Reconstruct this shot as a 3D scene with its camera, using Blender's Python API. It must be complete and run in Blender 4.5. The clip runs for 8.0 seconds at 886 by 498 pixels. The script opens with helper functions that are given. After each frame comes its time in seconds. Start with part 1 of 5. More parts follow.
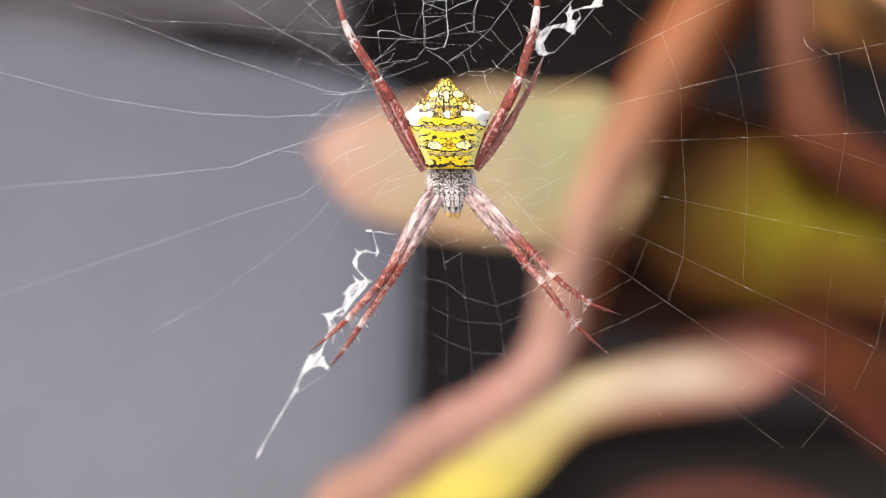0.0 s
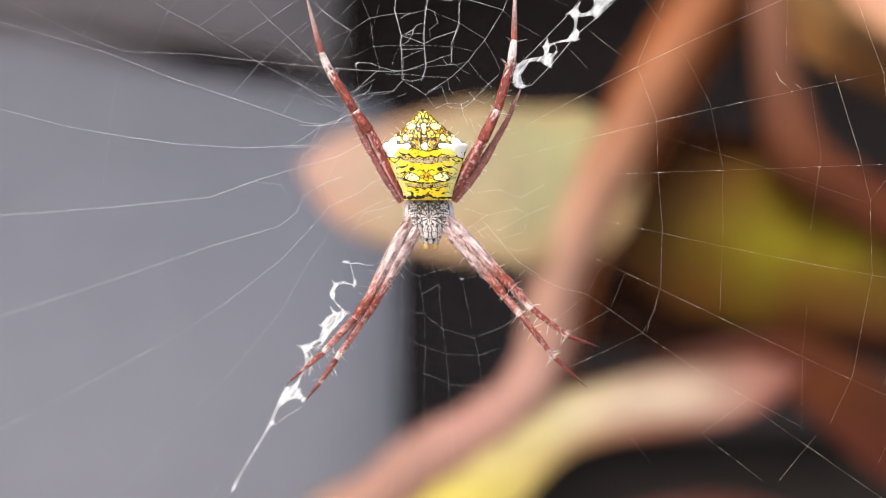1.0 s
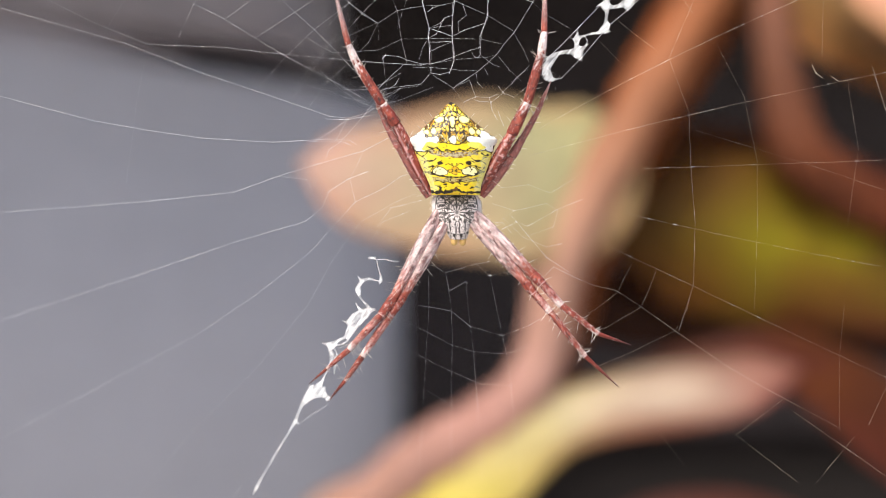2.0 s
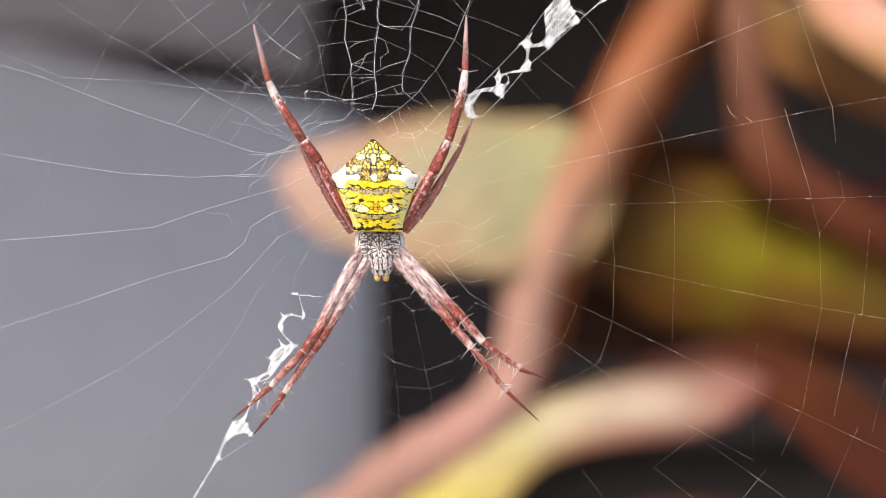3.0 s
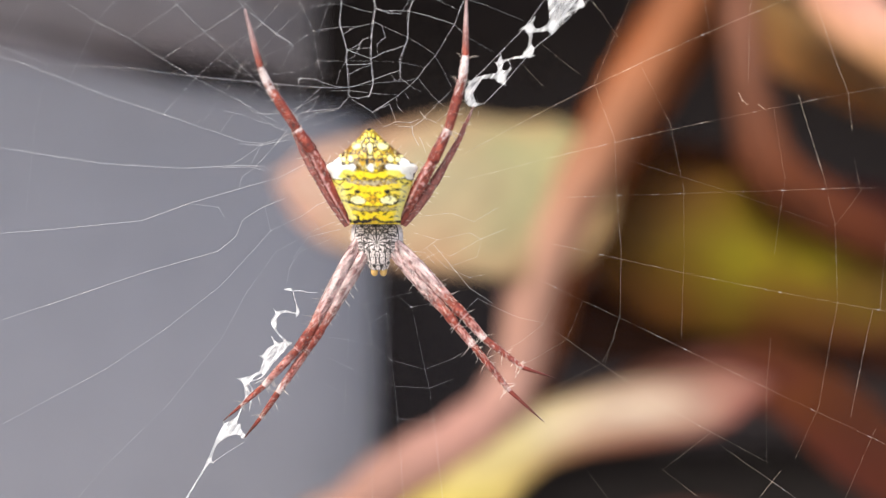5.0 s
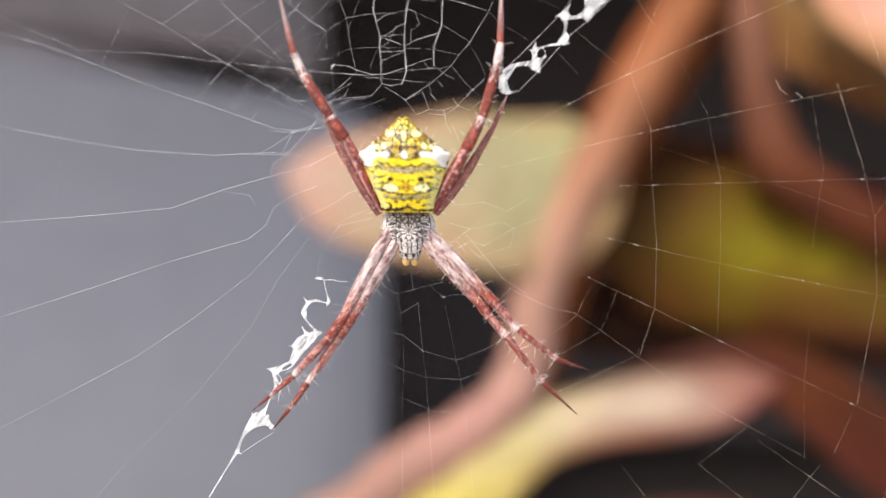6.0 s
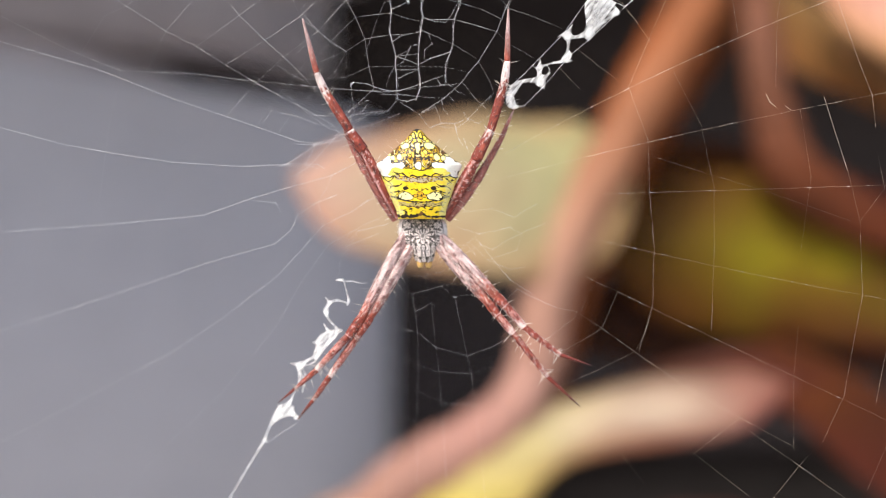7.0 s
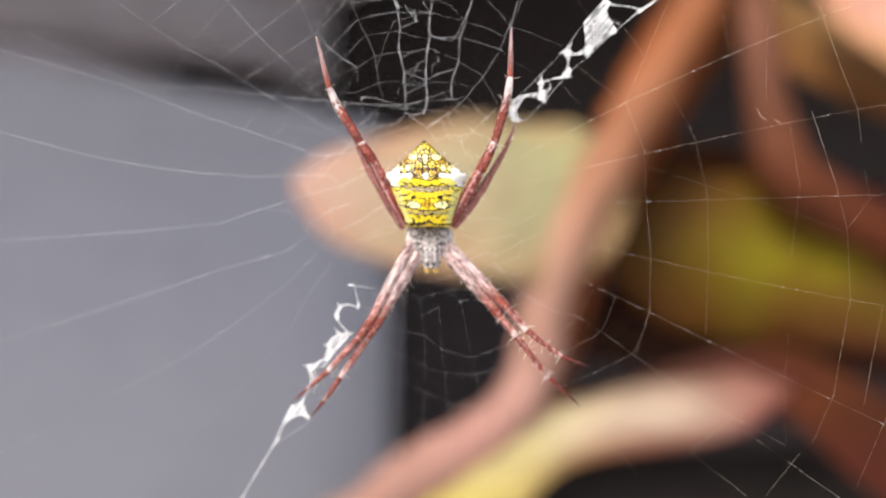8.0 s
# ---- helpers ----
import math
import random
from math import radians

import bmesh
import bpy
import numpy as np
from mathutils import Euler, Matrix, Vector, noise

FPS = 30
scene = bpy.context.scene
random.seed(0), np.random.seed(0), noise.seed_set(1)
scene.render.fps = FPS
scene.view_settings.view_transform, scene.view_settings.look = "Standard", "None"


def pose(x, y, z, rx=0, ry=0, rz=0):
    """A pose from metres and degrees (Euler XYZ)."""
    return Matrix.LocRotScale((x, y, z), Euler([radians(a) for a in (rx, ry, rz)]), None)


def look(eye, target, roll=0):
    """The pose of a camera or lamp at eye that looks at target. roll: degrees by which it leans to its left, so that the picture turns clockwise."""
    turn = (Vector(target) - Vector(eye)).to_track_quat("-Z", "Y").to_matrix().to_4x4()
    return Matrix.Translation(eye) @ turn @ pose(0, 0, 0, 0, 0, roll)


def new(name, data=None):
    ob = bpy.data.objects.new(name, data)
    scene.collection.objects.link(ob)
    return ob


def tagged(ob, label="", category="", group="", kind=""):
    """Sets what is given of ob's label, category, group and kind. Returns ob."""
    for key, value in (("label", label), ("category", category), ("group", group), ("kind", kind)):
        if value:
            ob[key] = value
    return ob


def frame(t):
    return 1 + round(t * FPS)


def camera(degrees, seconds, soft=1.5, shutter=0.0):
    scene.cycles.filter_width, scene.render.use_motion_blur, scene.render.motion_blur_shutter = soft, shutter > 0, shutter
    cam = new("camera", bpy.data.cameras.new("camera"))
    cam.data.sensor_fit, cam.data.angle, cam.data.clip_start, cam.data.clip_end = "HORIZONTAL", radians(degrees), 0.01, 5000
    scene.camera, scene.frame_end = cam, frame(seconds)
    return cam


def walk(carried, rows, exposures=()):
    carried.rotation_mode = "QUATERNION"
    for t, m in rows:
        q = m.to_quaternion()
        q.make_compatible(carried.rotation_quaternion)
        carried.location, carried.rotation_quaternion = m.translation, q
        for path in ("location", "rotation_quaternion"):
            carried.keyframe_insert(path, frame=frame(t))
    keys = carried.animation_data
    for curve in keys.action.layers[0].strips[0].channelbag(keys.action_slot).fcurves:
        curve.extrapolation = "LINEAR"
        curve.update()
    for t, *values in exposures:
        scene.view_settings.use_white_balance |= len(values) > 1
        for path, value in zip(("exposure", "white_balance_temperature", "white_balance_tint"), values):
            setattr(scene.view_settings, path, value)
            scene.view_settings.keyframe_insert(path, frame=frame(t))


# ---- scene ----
# Units: the subject is small, so most numbers below are millimetres times MM.
MM = 0.001
EYE = 1.2

cam = camera(62.0, 8.0, soft=0.85)
cam.data.dof.use_dof = True
cam.data.dof.focus_distance = 0.0832
cam.data.dof.aperture_fstop = 6.4
# seconds, yaw, pitch of the hand-held camera
TURNS = [
    (0, 2.764, -3.158),
    (0.2, 2.396, -2.738),
    (0.5, 1.844, -2.107),
    (0.7, 1.861, -1.931),
    (1, 1.888, -1.668),
    (1.2, 2.019, -1.493),
    (2.3, 1.931, -2.019),
    (2.5, 1.668, -1.844),
    (2.7, 1.001, -1.493),
    (2.8, 0.667, -1.317),
    (3, 0.000, -0.966),
    (3.2, 0.000, -0.580),
    (3.5, 0.000, 0.000),
    (3.7, -0.141, 0.088),
    (4, -0.351, 0.220),
    (4.2, -0.246, 0.184),
    (4.5, -0.088, 0.132),
    (4.7, -0.088, -0.220),
    (5.8, 0.878, -1.229),
    (6, 0.615, -1.098),
    (6.2, 0.896, -1.045),
    (6.5, 1.317, -0.966),
    (6.7, 1.317, -0.896),
    (7, 1.317, -0.790),
    (7.2, 1.106, -0.615),
    (7.5, 0.790, -0.351),
    (7.7, 0.966, -0.422),
    (8, 1.229, -0.527),
]
walk(cam, [(t, pose(0, 0, EYE, 90 + pitch, 0, yaw)) for t, yaw, pitch in TURNS])

# ---- light: a bright overcast sky and a wide, weak sun behind the camera ----
SUN_EL, SUN_AZ = radians(50), radians(213)
world = bpy.data.worlds.new("sky")
scene.world = world
world.use_nodes = True
wt = world.node_tree
bg = wt.nodes["Background"]
sky = wt.nodes.new("ShaderNodeTexSky")
sky.sky_type = "NISHITA"
sky.sun_disc = False
sky.sun_elevation, sky.sun_rotation = SUN_EL, SUN_AZ
sky.dust_density, sky.air_density, sky.ozone_density = 4.0, 1.2, 1.0
wt.links.new(sky.outputs[0], bg.inputs[0])
bg.inputs[1].default_value = 0.12
sun = new("sun", bpy.data.lights.new("sun", "SUN"))
sun.data.energy, sun.data.angle, sun.data.color = 1.6, radians(14), (1.0, 0.97, 0.92)
sun_way = Vector((math.sin(SUN_AZ) * math.cos(SUN_EL), math.cos(SUN_AZ) * math.cos(SUN_EL), math.sin(SUN_EL)))
sun.matrix_world = look((sun_way * 5)[:], (0, 0, 0))
scene.view_settings.exposure = 0.8


# ---- materials ----
def material(name, colour, rough=0.6, metal=0.0, scale=200.0, vary=0.25, bump=0.1, bump_scale=None, painted=False, through_light=0.0, sheen=0.0, gloss=0.5):
    """A surface with variation at two scales; painted: takes its hue from the mesh's own colour attribute."""
    m = bpy.data.materials.new(name)
    m.use_nodes = True
    t = m.node_tree
    b = t.nodes["Principled BSDF"]
    co = t.nodes.new("ShaderNodeTexCoord")
    n1, n2 = t.nodes.new("ShaderNodeTexNoise"), t.nodes.new("ShaderNodeTexNoise")
    n1.inputs["Scale"].default_value, n1.inputs["Detail"].default_value = scale, 6
    n2.inputs["Scale"].default_value, n2.inputs["Detail"].default_value = scale * 0.17, 3
    for n in (n1, n2):
        t.links.new(co.outputs["Object"], n.inputs["Vector"])
    add = t.nodes.new("ShaderNodeMath")
    add.operation = "ADD"
    t.links.new(n1.outputs[0], add.inputs[0])
    t.links.new(n2.outputs[0], add.inputs[1])
    span = t.nodes.new("ShaderNodeMapRange")
    span.inputs["From Min"].default_value, span.inputs["From Max"].default_value = 0.6, 1.4
    span.inputs["To Min"].default_value, span.inputs["To Max"].default_value = 1 - vary, 1 + vary
    t.links.new(add.outputs[0], span.inputs["Value"])
    mul = t.nodes.new("ShaderNodeVectorMath")
    mul.operation = "SCALE"
    if painted:
        at = t.nodes.new("ShaderNodeAttribute")
        at.attribute_name = "hue"
        t.links.new(at.outputs["Color"], mul.inputs[0])
    else:
        mul.inputs[0].default_value = colour
    t.links.new(span.outputs[0], mul.inputs["Scale"])
    t.links.new(mul.outputs[0], b.inputs["Base Color"])
    b.inputs["Roughness"].default_value, b.inputs["Metallic"].default_value = rough, metal
    b.inputs["Specular IOR Level"].default_value = gloss
    b.inputs["Sheen Weight"].default_value = sheen
    if bump:
        n3 = t.nodes.new("ShaderNodeTexNoise")
        n3.inputs["Scale"].default_value, n3.inputs["Detail"].default_value = bump_scale or scale * 2, 5
        t.links.new(co.outputs["Object"], n3.inputs["Vector"])
        bp = t.nodes.new("ShaderNodeBump")
        bp.inputs["Strength"].default_value, bp.inputs["Distance"].default_value = bump, 0.2 / (bump_scale or scale * 2)
        t.links.new(n3.outputs[0], bp.inputs["Height"])
        t.links.new(bp.outputs[0], b.inputs["Normal"])
    if through_light:
        tl = t.nodes.new("ShaderNodeBsdfTranslucent")
        t.links.new(mul.outputs[0], tl.inputs["Color"])
        mx = t.nodes.new("ShaderNodeMixShader")
        mx.inputs[0].default_value = through_light
        t.links.new(b.outputs[0], mx.inputs[1])
        t.links.new(tl.outputs[0], mx.inputs[2])
        t.links.new(mx.outputs[0], t.nodes["Material Output"].inputs[0])
    return m


SILK = material("silk", (0.95, 0.95, 0.96), 0.3, scale=900, vary=0.05, bump=0, through_light=0.15)
SHELL = material("abdomen_cuticle", (1, 1, 1), 0.42, scale=2500, vary=0.12, bump=0.25, bump_scale=2200, painted=True)
FUR = material("carapace_fur", (1, 1, 1), 0.75, scale=4000, vary=0.3, bump=0.5, bump_scale=5000, painted=True, sheen=0.3)
LEG = material("leg_cuticle", (1, 1, 1), 0.5, scale=5500, vary=0.5, bump=0.6, bump_scale=5000, painted=True)
SPINE = material("spine", (0.85, 0.78, 0.7), 0.5, scale=2000, vary=0.2, bump=0)
BRISTLE = material("dark_bristle", (0.22, 0.06, 0.045), 0.5, scale=2000, vary=0.4, bump=0)
PALP = material("palp", (0.70, 0.44, 0.15), 0.4, scale=1500, vary=0.2, bump=0.1)
LEAF = material("leaf_blade", (1, 1, 1), 0.6, gloss=0.2, scale=90, vary=0.18, bump=0.15, bump_scale=220, painted=True, through_light=0.25)
BARK = material("stem_skin", (1, 1, 1), 0.65, gloss=0.2, scale=110, vary=0.2, bump=0.3, bump_scale=260, painted=True)
PLASTER = material("grey_plaster", (0.517, 0.497, 0.537), 0.8, scale=14, vary=0.07, bump=0.2, bump_scale=90)
# darkness of the unlit opening is put into this colour
DARK = material("opening_dark", (0.080, 0.067, 0.068), 0.95, gloss=0.1, scale=9, vary=0.1, bump=0.2, bump_scale=60)
SHADE = material("shaded_wall", (0.48, 0.44, 0.452), 0.95, gloss=0.1, scale=6, vary=0.2, bump=0.2, bump_scale=60)
# floor colour carries the shade at the foot of the opening
FLOOR_DARK = material("floor_in_shade", (0.022, 0.018, 0.017), 0.95, gloss=0.15, scale=9, vary=0.3, bump=0.2, bump_scale=60)
BOUNCE = material("bounce_ground", (0.36, 0.35, 0.33), 0.9, scale=6, vary=0.18, bump=0.4, bump_scale=40)


def broken_silk(m, low, scale=1100):
    """Thread whose opacity noise imitates glints in short dashes and nearly vanishes between them."""
    t = m.node_tree
    co, n, r = t.nodes.new("ShaderNodeTexCoord"), t.nodes.new("ShaderNodeTexNoise"), t.nodes.new("ShaderNodeMapRange")
    n.inputs["Scale"].default_value, n.inputs["Detail"].default_value = scale, 3
    t.links.new(co.outputs["Object"], n.inputs["Vector"])
    r.inputs["From Min"].default_value, r.inputs["From Max"].default_value = 0.38, 0.66
    r.inputs["To Min"].default_value, r.inputs["To Max"].default_value = low, 1.0
    t.links.new(n.outputs[0], r.inputs["Value"])
    clear, mx = t.nodes.new("ShaderNodeBsdfTransparent"), t.nodes.new("ShaderNodeMixShader")
    out = t.nodes["Material Output"].inputs[0]
    t.links.new(out.links[0].from_socket, mx.inputs[2])
    t.links.new(clear.outputs[0], mx.inputs[1])
    t.links.new(r.outputs[0], mx.inputs[0])
    t.links.new(mx.outputs[0], out)
    return m


# warm tint of the faint silk stands in for backlight
FAINT = broken_silk(material("faint_silk", (0.93, 0.81, 0.66), 0.35, scale=900, vary=0.1, bump=0, through_light=0.25), 0.4)
SILK = broken_silk(SILK, 0.7)


def fibre_silk():
    """Thin woven silk: partly see-through between bright fibres."""
    m = bpy.data.materials.new("woven_silk")
    m.use_nodes = True
    t = m.node_tree
    b = t.nodes["Principled BSDF"]
    b.inputs["Base Color"].default_value, b.inputs["Roughness"].default_value = (0.92, 0.92, 0.93, 1), 0.5
    co = t.nodes.new("ShaderNodeTexCoord")
    n = t.nodes.new("ShaderNodeTexNoise")
    n.inputs["Scale"].default_value, n.inputs["Detail"].default_value, n.inputs["Distortion"].default_value = 1.0, 5, 0.35
    lay = t.nodes.new("ShaderNodeMapping")
    lay.vector_type = "TEXTURE"
    lay.inputs["Rotation"].default_value, lay.inputs["Scale"].default_value = (0, radians(-52), 0), (1 / 450, 1 / 1500, 1 / 2400)
    t.links.new(co.outputs["Object"], lay.inputs["Vector"])
    t.links.new(lay.outputs[0], n.inputs["Vector"])
    r = t.nodes.new("ShaderNodeMapRange")
    r.inputs["From Min"].default_value, r.inputs["From Max"].default_value = 0.36, 0.64
    r.inputs["To Min"].default_value, r.inputs["To Max"].default_value = 0.10, 0.9
    t.links.new(n.outputs[0], r.inputs["Value"])
    at = t.nodes.new("ShaderNodeAttribute")
    at.attribute_name = "hue"
    mx = t.nodes.new("ShaderNodeMath")
    mx.operation = "MAXIMUM"
    t.links.new(r.outputs[0], mx.inputs[0])
    t.links.new(at.outputs["Fac"], mx.inputs[1])
    t.links.new(mx.outputs[0], b.inputs["Alpha"])
    return m


WOVEN = fibre_silk()


# ---- building helpers ----
def part(name, bm, mat, parent=None, label="", smooth=True, kind=""):
    me = bpy.data.meshes.new(name)
    bm.to_mesh(me)
    bm.free()
    if smooth:
        me.shade_smooth()
    me.materials.append(mat)
    ob = new(name, me)
    ob.parent = parent
    return tagged(ob, label=label, kind=kind)


def mesh_part(name, verts, faces, mat, parent=None, label="", hues=None, smooth=True, kind=""):
    me = bpy.data.meshes.new(name)
    me.from_pydata([tuple(v) for v in verts], [], faces)
    if hues is not None:
        at = me.color_attributes.new("hue", "FLOAT_COLOR", "POINT")
        flat = np.ones((len(verts), 4), np.float32)
        flat[:, :3] = hues
        at.data.foreach_set("color", flat.ravel())
    if smooth:
        me.shade_smooth()
    me.materials.append(mat)
    me.update()
    ob = new(name, me)
    ob.parent = parent
    return tagged(ob, label=label, kind=kind)


def box(name, lo, hi, mat, parent=None, turn=0.0, bevel=0.0, **tags):
    bm = bmesh.new()
    bmesh.ops.create_cube(bm, size=1)
    mid, size = (Vector(lo) + Vector(hi)) / 2, Vector(hi) - Vector(lo)
    bmesh.ops.scale(bm, verts=bm.verts, vec=size)
    if bevel:
        bmesh.ops.bevel(bm, geom=bm.edges[:], offset=bevel, segments=8 if bevel > 0.02 else 2, affect="EDGES")
    ob = part(name, bm, mat, parent, smooth=False)
    ob.matrix_basis = pose(*mid, 0, 0, turn)
    return tagged(ob, **tags)


def tubes(lines, sides=4):
    """Verts and faces of round threads; a line is a list of (place, radius)."""
    verts, faces = [], []
    for line in lines:
        start = len(verts)
        pts = [np.array(p, float) for p, _ in line]
        for i, (p, r) in enumerate(line):
            way = pts[min(i + 1, len(pts) - 1)] - pts[max(i - 1, 0)]
            way /= np.linalg.norm(way) + 1e-12
            side = np.cross(way, (0.13, 1, 0.21))
            side /= np.linalg.norm(side) + 1e-12
            up = np.cross(way, side)
            for k in range(sides):
                a = 2 * math.pi * k / sides
                verts.append(pts[i] + r * (math.cos(a) * side + math.sin(a) * up))
        for i in range(len(line) - 1):
            for k in range(sides):
                a, b = start + i * sides + k, start + i * sides + (k + 1) % sides
                faces.append((a, b, b + sides, a + sides))
        faces.append(tuple(start + k for k in range(sides))[::-1])
        faces.append(tuple(start + (len(line) - 1) * sides + k for k in range(sides)))
    return verts, faces


def smooth_line(points, n):
    """Catmull-Rom through the points (any width), n steps."""
    p = np.array(points, float)
    q = np.vstack([2 * p[0] - p[1], p, 2 * p[-1] - p[-2]])
    out = []
    for u in np.linspace(0, len(p) - 1, n):
        i = min(int(u), len(p) - 2)
        t = u - i
        a, b, c, d = q[i:i + 4]
        out.append(0.5 * (2 * b + (c - a) * t + (2 * a - 5 * b + 4 * c - d) * t * t + (3 * b - a - 3 * c + d) * t ** 3))
    return np.array(out)


# ---- setting ----
# unseen ground, made pale to bounce light onto the lower wall
ground = box("ground", (-30, -30, -0.2), (30, 30, 0.0), BOUNCE, category="ground", label="unseen pale ground added to bounce light up the wall", kind="structure")
# a low grey wall that runs away from the camera, its level top just above eye height
wall = new("wall_grey")
tagged(wall, label="smooth blue-grey plastered wall end beside a dark opening", category="wall", kind="structure")
WALL_TURN, RECESS_TURN = 47.1, 28.8


def curved_wall(name, far_left, bend, radius, turn, thick, height, mat, parent):
    """A wall along its own x that ends in a rounded return; bend: the arc's centre, turn: degrees of the arc."""
    plan = [(far_left, 0.0)]
    for k in range(25):
        a = radians(-90 + turn * k / 24)
        plan.append((bend + radius * math.cos(a), radius + radius * math.sin(a)))
    inner = [(far_left, thick)] + [(bend + (radius - thick) * math.cos(radians(-90 + turn * k / 24)), radius + (radius - thick) * math.sin(radians(-90 + turn * k / 24))) for k in range(25)]
    bm = bmesh.new()
    rings = []
    for z, inset in ((0, 0), (height - 0.02, 0), (height - 0.006, 0.006), (height, 0.02)):
        outer = [bm.verts.new((x + (i - x) * inset / thick, y + (j - y) * inset / thick, z)) for (x, y), (i, j) in zip(plan, inner)]
        back = [bm.verts.new((i + (x - i) * inset / thick, j + (y - j) * inset / thick, z)) for (x, y), (i, j) in zip(plan, inner)]
        rings.append(outer + back[::-1])
    for lo, hi in zip(rings, rings[1:]):
        for k in range(len(lo)):
            bm.faces.new((lo[k], lo[(k + 1) % len(lo)], hi[(k + 1) % len(lo)], hi[k]))
    n = len(plan)
    for k in range(n - 1):
        bm.faces.new((rings[-1][k], rings[-1][k + 1], rings[-1][-2 - k], rings[-1][-1 - k]))
        bm.faces.new((rings[0][k + 1], rings[0][k], rings[0][-1 - k], rings[0][-2 - k]))
    return part(name, bm, mat, parent)


wall.matrix_world = pose(-0.2837, 1.2528, 0, 0, 0, WALL_TURN)
curved_wall("wall_face", -3.0, 0.0, 0.5, 100, 0.14, 1.440, PLASTER, wall)
# unseen slab on its post, added to shade the top of the wall
box("shade_slab", (-1.5, -0.45, 1.72), (0.25, 0.3, 1.80), SHADE, wall)
box("shade_slab_post", (-1.45, 0.02, 1.435), (-1.35, 0.12, 1.722), SHADE, wall)
recess = new("wall_recess")
tagged(recess, label="shaded brown-grey upper wall above a dark gap", category="wall", kind="structure")
recess.matrix_world = pose(-0.225, 1.95, 0, 0, 0, RECESS_TURN)
# upper face and added pier round off so the gap darkens gradually
upper = curved_wall("recess_face", -2.6, -0.4, 0.4, 95, 0.12, 1.03, SHADE, recess)
upper.location = (0, 0, 1.65)
pier = curved_wall("gap_fade_pier", -2.6, -0.78, 0.36, 60, 0.06, 1.646, SHADE, recess)
pier.location = (0, 0.03, 0)
# dark panel added to stand in for the deep shade of the gap
box("gap_shade_panel", (-2.6, 0.30, 0), (-0.03, 0.36, 2.66), DARK, recess)
# unseen side walls and roof, added to keep the opening behind dark
box("wall_west", (-3.3, 2.3, 0), (-3.2, 4.2, 2.7), DARK, label="unseen side wall that closes the dark opening", category="wall", kind="structure")
box("wall_east", (3.2, 1.2, 0), (3.3, 4.2, 2.7), DARK, label="unseen side wall that closes the dark opening", category="wall", kind="structure")
box("wall_north", (-3.2, 4.2, 0), (3.2, 4.35, 2.7), DARK, label="back wall whose dark colour stands in for an unlit opening", category="wall", kind="structure")
box("floor", (-3.2, 1.75, 0.0), (3.2, 4.2, 0.03), FLOOR_DARK, label="floor slab with the shade of the opening in its colour", category="floor", kind="structure")
box("ceiling", (-3.3, 1.7, 2.7), (3.3, 4.4, 2.82), DARK, label="unseen roof slab added to shade the opening", category="ceiling", kind="structure")


# ---- plant ----
plant = new("ornamental_shrub")
plant.location = (0.03, 0.384, 0)
tagged(plant, label="red-stemmed shrub with olive and pink variegated leaves", category="shrub")
ROOT = np.array(plant.location)
GROWN = 1.6  # half widths and radii below are those of the young plant
TINT = np.array((1.0, 0.79, 0.665))


def blend(hues, s):
    """A hue along a row of hues, s from 0 to 1."""
    h = np.array(hues, float)
    u = min(max(s, 0), 1) * (len(h) - 1)
    i = min(int(u), max(len(h) - 2, 0))
    return h[i] * (1 - u + i) + h[min(i + 1, len(h) - 1)] * (u - i)


def leaf(points, halves, normal, mid, left, right, fold=0.15, wave=0.04, seed=0, label="", grade=2.0):
    """A blade along a midrib: places in mm from the eye's plumb line at eye height, half widths in mm, the way it faces, hues from base to tip of middle and of both margins."""
    n, m = 44, 22
    rib = smooth_line(points, n) * MM + np.array((0, 0, EYE)) - ROOT
    half = np.clip(smooth_line([(h,) for h in halves], n)[:, 0], 0.2, None) * GROWN * MM
    nor = np.array(normal, float)
    nor /= np.linalg.norm(nor)
    verts, hues = [], []
    for back in (0, 1):
        for i in range(n):
            way = rib[min(i + 1, n - 1)] - rib[max(i - 1, 0)]
            way /= np.linalg.norm(way)
            side = np.cross(nor, way)
            side /= np.linalg.norm(side)
            face = np.cross(way, side)
            for j in range(m + 1):
                t = 2 * j / m - 1
                ripple = wave * half[i] * math.sin(9 * i / n + 2 * t + seed) * abs(t)
                ridge = 0.5 * MM * math.exp(-(t * 9) ** 2)
                p = rib[i] + side * t * half[i] - face * (fold * half[i] * t * t) + face * (ripple + ridge)
                verts.append(p - face * back * 0.7 * MM * (1 - abs(t)) - face * back * 0.1 * MM)
                blot = noise.noise(Vector(rib[i] * 28) + Vector((0, t * 1.6, seed * 3.7)))
                edge = blend(left if t < 0 else right, i / n)
                k = min(max(abs(t) ** grade + 0.45 * blot, 0), 1)
                vein = 0.9 + 0.1 * math.cos(28 * (i / n - 0.28 * abs(t)) * 2)
                hues.append((blend(mid, i / n + 0.1 * blot) * (1 - k) + edge * k) * TINT * vein * (0.85 if back else 1))
    faces, w = [], m + 1
    off = n * w
    for i in range(n - 1):
        for j in range(m):
            a = i * w + j
            faces.append((a, a + 1, a + w + 1, a + w))
            faces.append((off + a, off + a + w, off + a + w + 1, off + a + 1))
        for j in (0, m):
            a = i * w + j
            q = (a, a + w, off + a + w, off + a)
            faces.append(q if j == 0 else q[::-1])
    for i in (0, n - 1):
        for j in range(m):
            a = i * w + j
            q = (a, off + a, off + a + 1, a + 1)
            faces.append(q if i == 0 else q[::-1])
    return mesh_part("leaf", verts, faces, LEAF, plant, label, np.array(hues))


